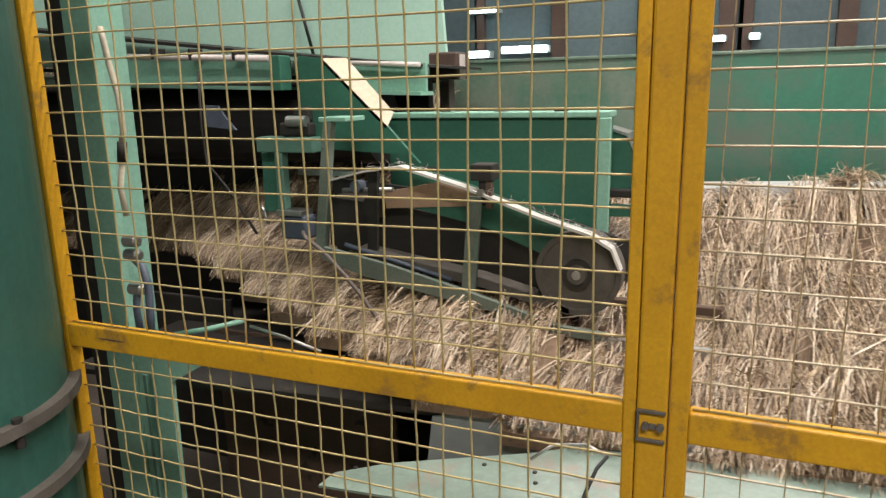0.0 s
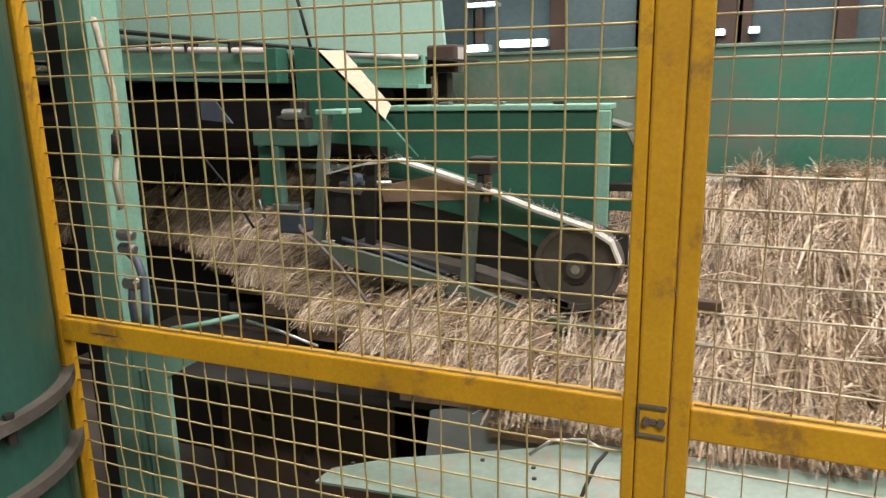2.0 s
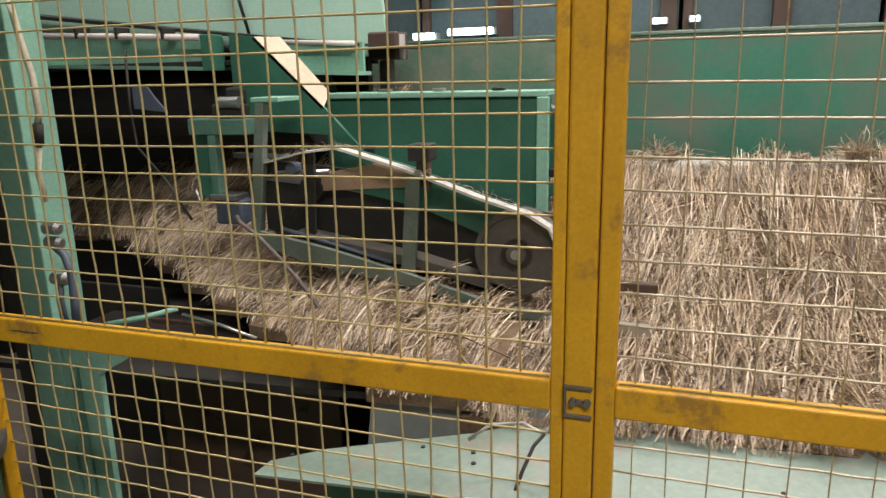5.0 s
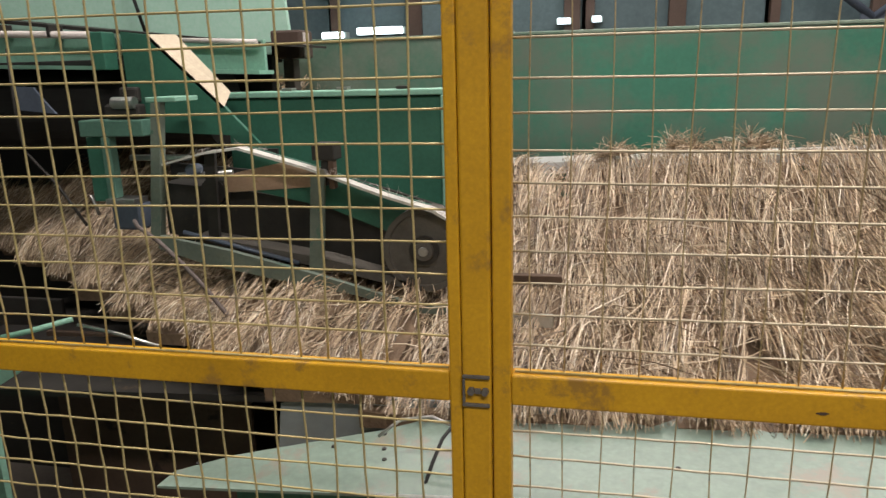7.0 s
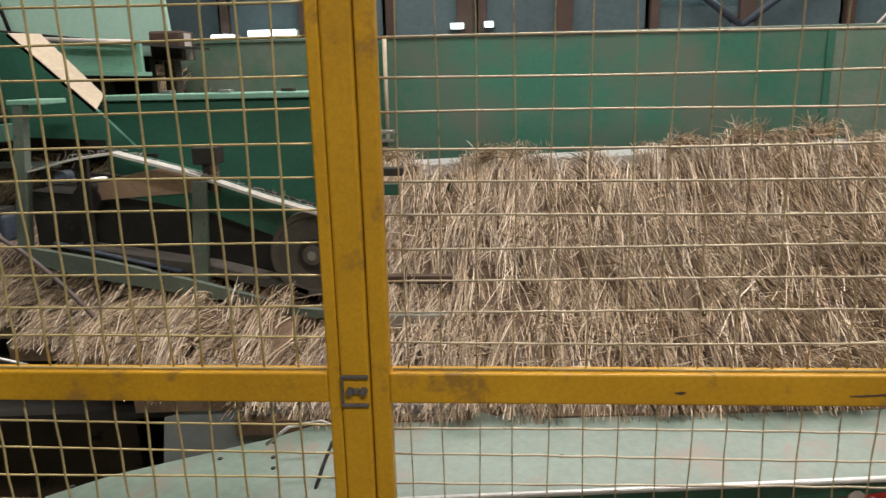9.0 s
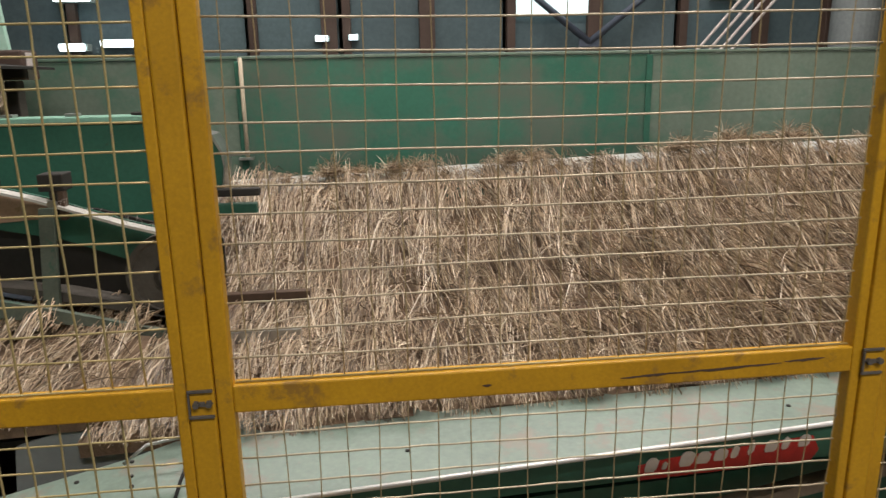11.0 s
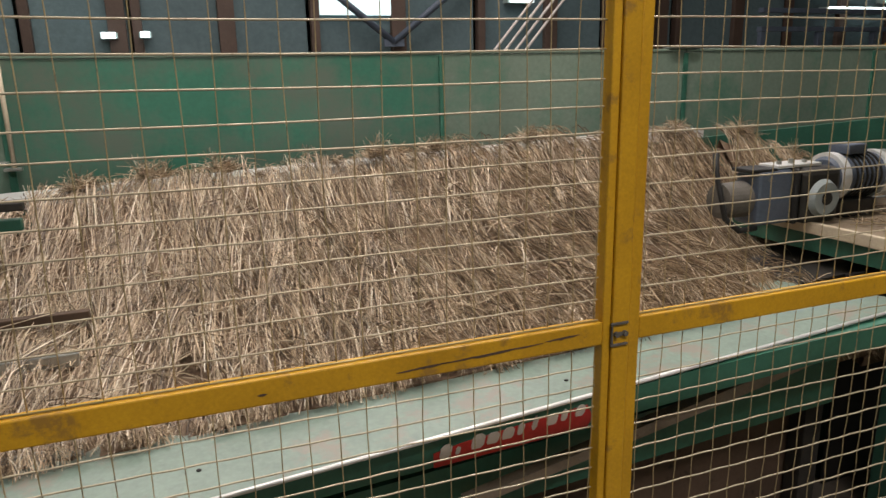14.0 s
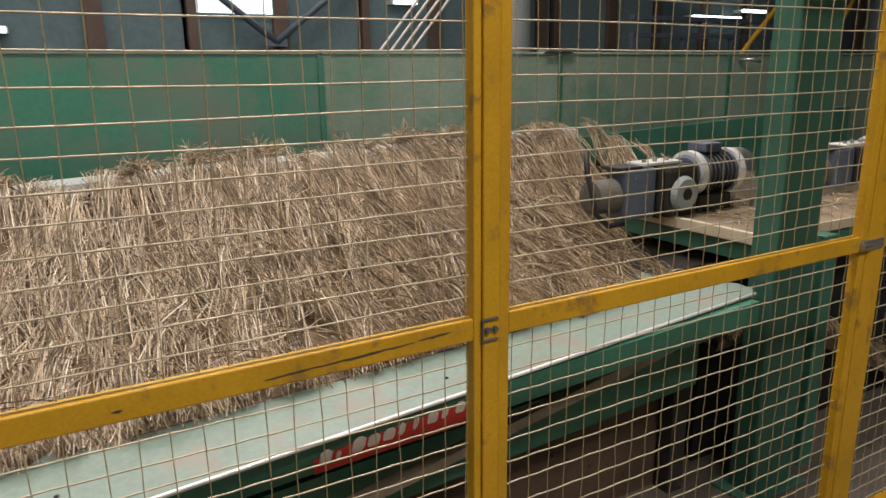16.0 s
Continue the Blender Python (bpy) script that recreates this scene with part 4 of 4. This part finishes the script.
duct = thing("round_column", "dark green round flanged column beside the fence", "column", at=(-1.345, 0.868, 0))
part("shell", turned(B(), [(0, 0.30), (3.2, 0.30)], (0, 0, 0), "z", 64), COLUMN, duct)
for z in (0.875, 1.015):
    part("flange", turned(B(), [(-0.011, 0.302), (-0.011, 0.322), (0.011, 0.322), (0.011, 0.302)], (0, 0, z), "z", 64), RUBBER, duct)
for a in (-70, -45, -20, 5):
    part("bolt", turned(B(), [(-0.02, 0.009), (0.035, 0.009)], (0.311 * math.cos(radians(a)), 0.311 * math.sin(radians(a)), 1.0), "z", 6), DARK, duct)
part("lug", box(B(), 0.10, 0.16, -0.30, -0.22, 1.03, 1.09, 0.006), DARK, duct)
box_dark = thing("junction_box", "black junction box high on the round column", "box", at=(-1.2, 0.85, 1.78))
part("case", box(B(), -0.05, 0.10, -0.06, 0.10, 0.0, 0.3, 0.01), BLACK, box_dark)

# ---- right end ----
right_post = thing("green_column", "dark green square steel column", "column", at=(2.72, 1.535, 0))
part("shaft", box(B(), -0.115, 0.115, -0.06, 0.045, 0, 3.2, 0.006), POST_GREEN, right_post)
part("foot", box(B(), -0.17, 0.17, -0.1, 0.1, 0, 0.012, 0.003), POST_GREEN, right_post)

platform = thing("drive_platform", "cream-edged platform littered with fibre over the belt", "platform", at=(2.665, 1.5, -0.037))
part("deck", box(B(), 0.012, 2.6, 0.10, 0.92, 1.02, 1.045, 0.004), DECK, platform)
part("edge_strip", box(B(), -0.012, 0.010, 0.10, 0.92, 1.004, 1.050, 0.004), CREAM, platform)
part("front_strip", box(B(), 0.012, 2.6, 0.088, 0.098, 1.010, 1.050, 0.003), CREAM, platform)
part("side_beam", box(B(), 0.01, 0.06, 0.10, 0.92, 0.93, 1.018, 0.004), GREEN, platform)
part("front_beam", box(B(), 0.062, 2.6, 0.10, 0.15, 0.90, 1.018, 0.004), GREEN, platform)
for x in (0.3, 2.4):
    part("leg", box(B(), x, x + 0.08, 0.02, 0.098, 0, 1.018, 0.004), GREEN, platform)
# Dark sheet stands where only shade lies below the motor.
part("end_sheet", box(B(), -0.05, 2.6, 0.27, 0.285, 0.04, 0.90, 0.004), SHADE_DARK, platform, "near-black sheet standing in for the shade below the platform")
for y in (0.45, 0.62, 0.8):
    part("guide_rail", box(B(), 0.45, 2.6, y, y + 0.03, 1.047, 1.085, 0.004), STEEL, platform)
bm = B()
rng = random.Random(77)
for k in range(900):
    x, y, a, ln = rng.uniform(0.1, 2.5), rng.uniform(0.14, 0.9), rng.uniform(0, 3.14), rng.uniform(0.03, 0.12)
    tube(bm, [(x + math.cos(a) * ln * f, y + math.sin(a) * ln * f, 1.048 + 0.012 * rng.random() + 0.006 * (1 - 4 * f * f)) for f in (-0.5, 0, 0.5)], rng.uniform(0.001, 0.002), 3)
tagged(part("chaff", bm, STRAW, platform, "loose broken flax fibres"), kind="stuff")

gear = thing("gear_motor", "grey geared motor with bright bands on the platform", "motor", at=(2.707, 2.08, 1.008))
part("guard", box(B(), -0.30, -0.13, -0.06, 0.06, 0.004, 0.215, 0.015), GREY, gear, "blue-grey sheet guard")
part("guard_edge", box(B(), -0.128, -0.105, -0.075, 0.07, 0.0, 0.215, 0.008), BLACK, gear)
part("gearbox", box(B(), -0.10, 0.08, -0.10, 0.10, 0.0, 0.215, 0.025), DARK, gear)
cap = part("bearing_cap", turned(B(), [(-0.022, 0.034), (-0.022, 0.062), (0.0, 0.074)], (-0.02, -0.102, 0.10), "y", 28), ROOF, gear)
part("bore", turned(B(), [(-0.026, 0.024), (-0.021, 0.026)], (-0.02, -0.102, 0.10), "y", 20), BLACK, cap)
part("motor_body", turned(B(), [(0.0, 0.07), (0.015, 0.088), (0.27, 0.088), (0.30, 0.07)], (0.09, 0.0, 0.16), "x", 32), GREY, gear)
# Bands get the near-white colour for their bright glints.
for x in (0.10, 0.335):
    part("band", turned(B(), [(0.0, 0.089), (0.0, 0.098), (0.035, 0.098), (0.035, 0.089)], (x, 0.0, 0.16), "x", 32), SHEEN, gear)
for i in range(6):
    part("fin", turned(B(), [(0.0, 0.089), (0.0, 0.095), (0.006, 0.095), (0.006, 0.089)], (0.17 + 0.026 * i, 0.0, 0.16), "x", 28), DARK, gear)
part("fan_cowl", turned(B(), [(0.0, 0.08), (0.0, 0.094), (0.07, 0.094), (0.085, 0.075)], (0.372, 0.0, 0.16), "x", 28), STEEL, gear)
part("terminal_box", box(B(), 0.16, 0.26, -0.05, 0.05, 0.25, 0.29, 0.006), GREY, gear)
# Plate top is coloured near white, as lit from above.
part("top_plate", box(B(), -0.20, 0.02, -0.05, 0.05, 0.217, 0.230, 0.003), SHEEN, gear)
part("guard_lip", box(B(), -0.33, -0.205, -0.055, 0.055, 0.207, 0.222, 0.004), BLACK, gear)
for x, h in ((-0.17, 0.012), (-0.11, 0.018), (-0.04, 0.012)):
    part("bolt", turned(B(), [(0.0, 0.010), (h, 0.010)], (x, -0.02, 0.2305), "z", 6), STEEL, gear)
part("foot", box(B(), 0.12, 0.32, -0.07, 0.07, 0.0, 0.07, 0.006), DARK, gear)
part("hose", tube(B(), [(-0.46, 0.0, 0.29), (-0.47, -0.02, 0.22), (-0.47, -0.05, 0.14), (-0.45, -0.06, 0.05), (-0.39, -0.07, 0.0), (-0.30, -0.06, 0.0)], 0.011, 8), BLACK, gear, "black hose loop")
part("bearing", turned(B(), [(-0.06, 0.045), (-0.055, 0.066), (0.055, 0.07), (0.06, 0.05)], (-0.375, 0.0, 0.105), "x", 28), RUBBER, gear, "dusty drive coupling")
second = copy_thing(gear, pose(4.037, 2.05, 1.008))

# ---- maker's strip on the table ----
sign = thing("maker_strip", "red maker's strip with worn pale marks on the table front", "sign", at=(0.877, 1.438, -0.015))
part("film", prism(B(), [(0.0, 0.690), (0.43, 0.708), (0.448, 0.735), (0.43, 0.772), (0.08, 0.742), (0.0, 0.728)], 0.004, 0.0065), RED, sign)
for i, (w, h) in enumerate(((0.030, 0.036), (0.012, 0.020), (0.034, 0.038), (0.032, 0.030), (0.032, 0.030), (0.018, 0.032), (0.014, 0.038), (0.030, 0.030), (0.018, 0.032), (0.028, 0.030))):
    x, z = 0.014 + 0.042 * i, 0.711 + 0.0040 * i
    k = 0.22 * h
    part("mark", prism(B(), [(x + 0.25 * k, z), (x + w - k, z), (x + w, z + k), (x + w + 0.15 * h, z + h - k), (x + w + 0.12 * h - k, z + h), (x + 0.2 * h + k, z + h), (x + 0.15 * h, z + h - k), (x, z + k)], 0.0015, 0.0037), WHITE, sign)


# ---- what moves ----
def motions():
    times = [i * 1.0 for i in range(17)]
    for piece, s0 in flax_pieces:
        walk(piece, [(t, belt_pose(s0 + SPEED * t)) for t in times])
    turn = math.degrees(SPEED / 0.128)
    walk(wheel, [(i * 0.5, pose(*WHEEL_AT, 0, -turn * 0.5 * i, 0)) for i in range(33)])


motions()
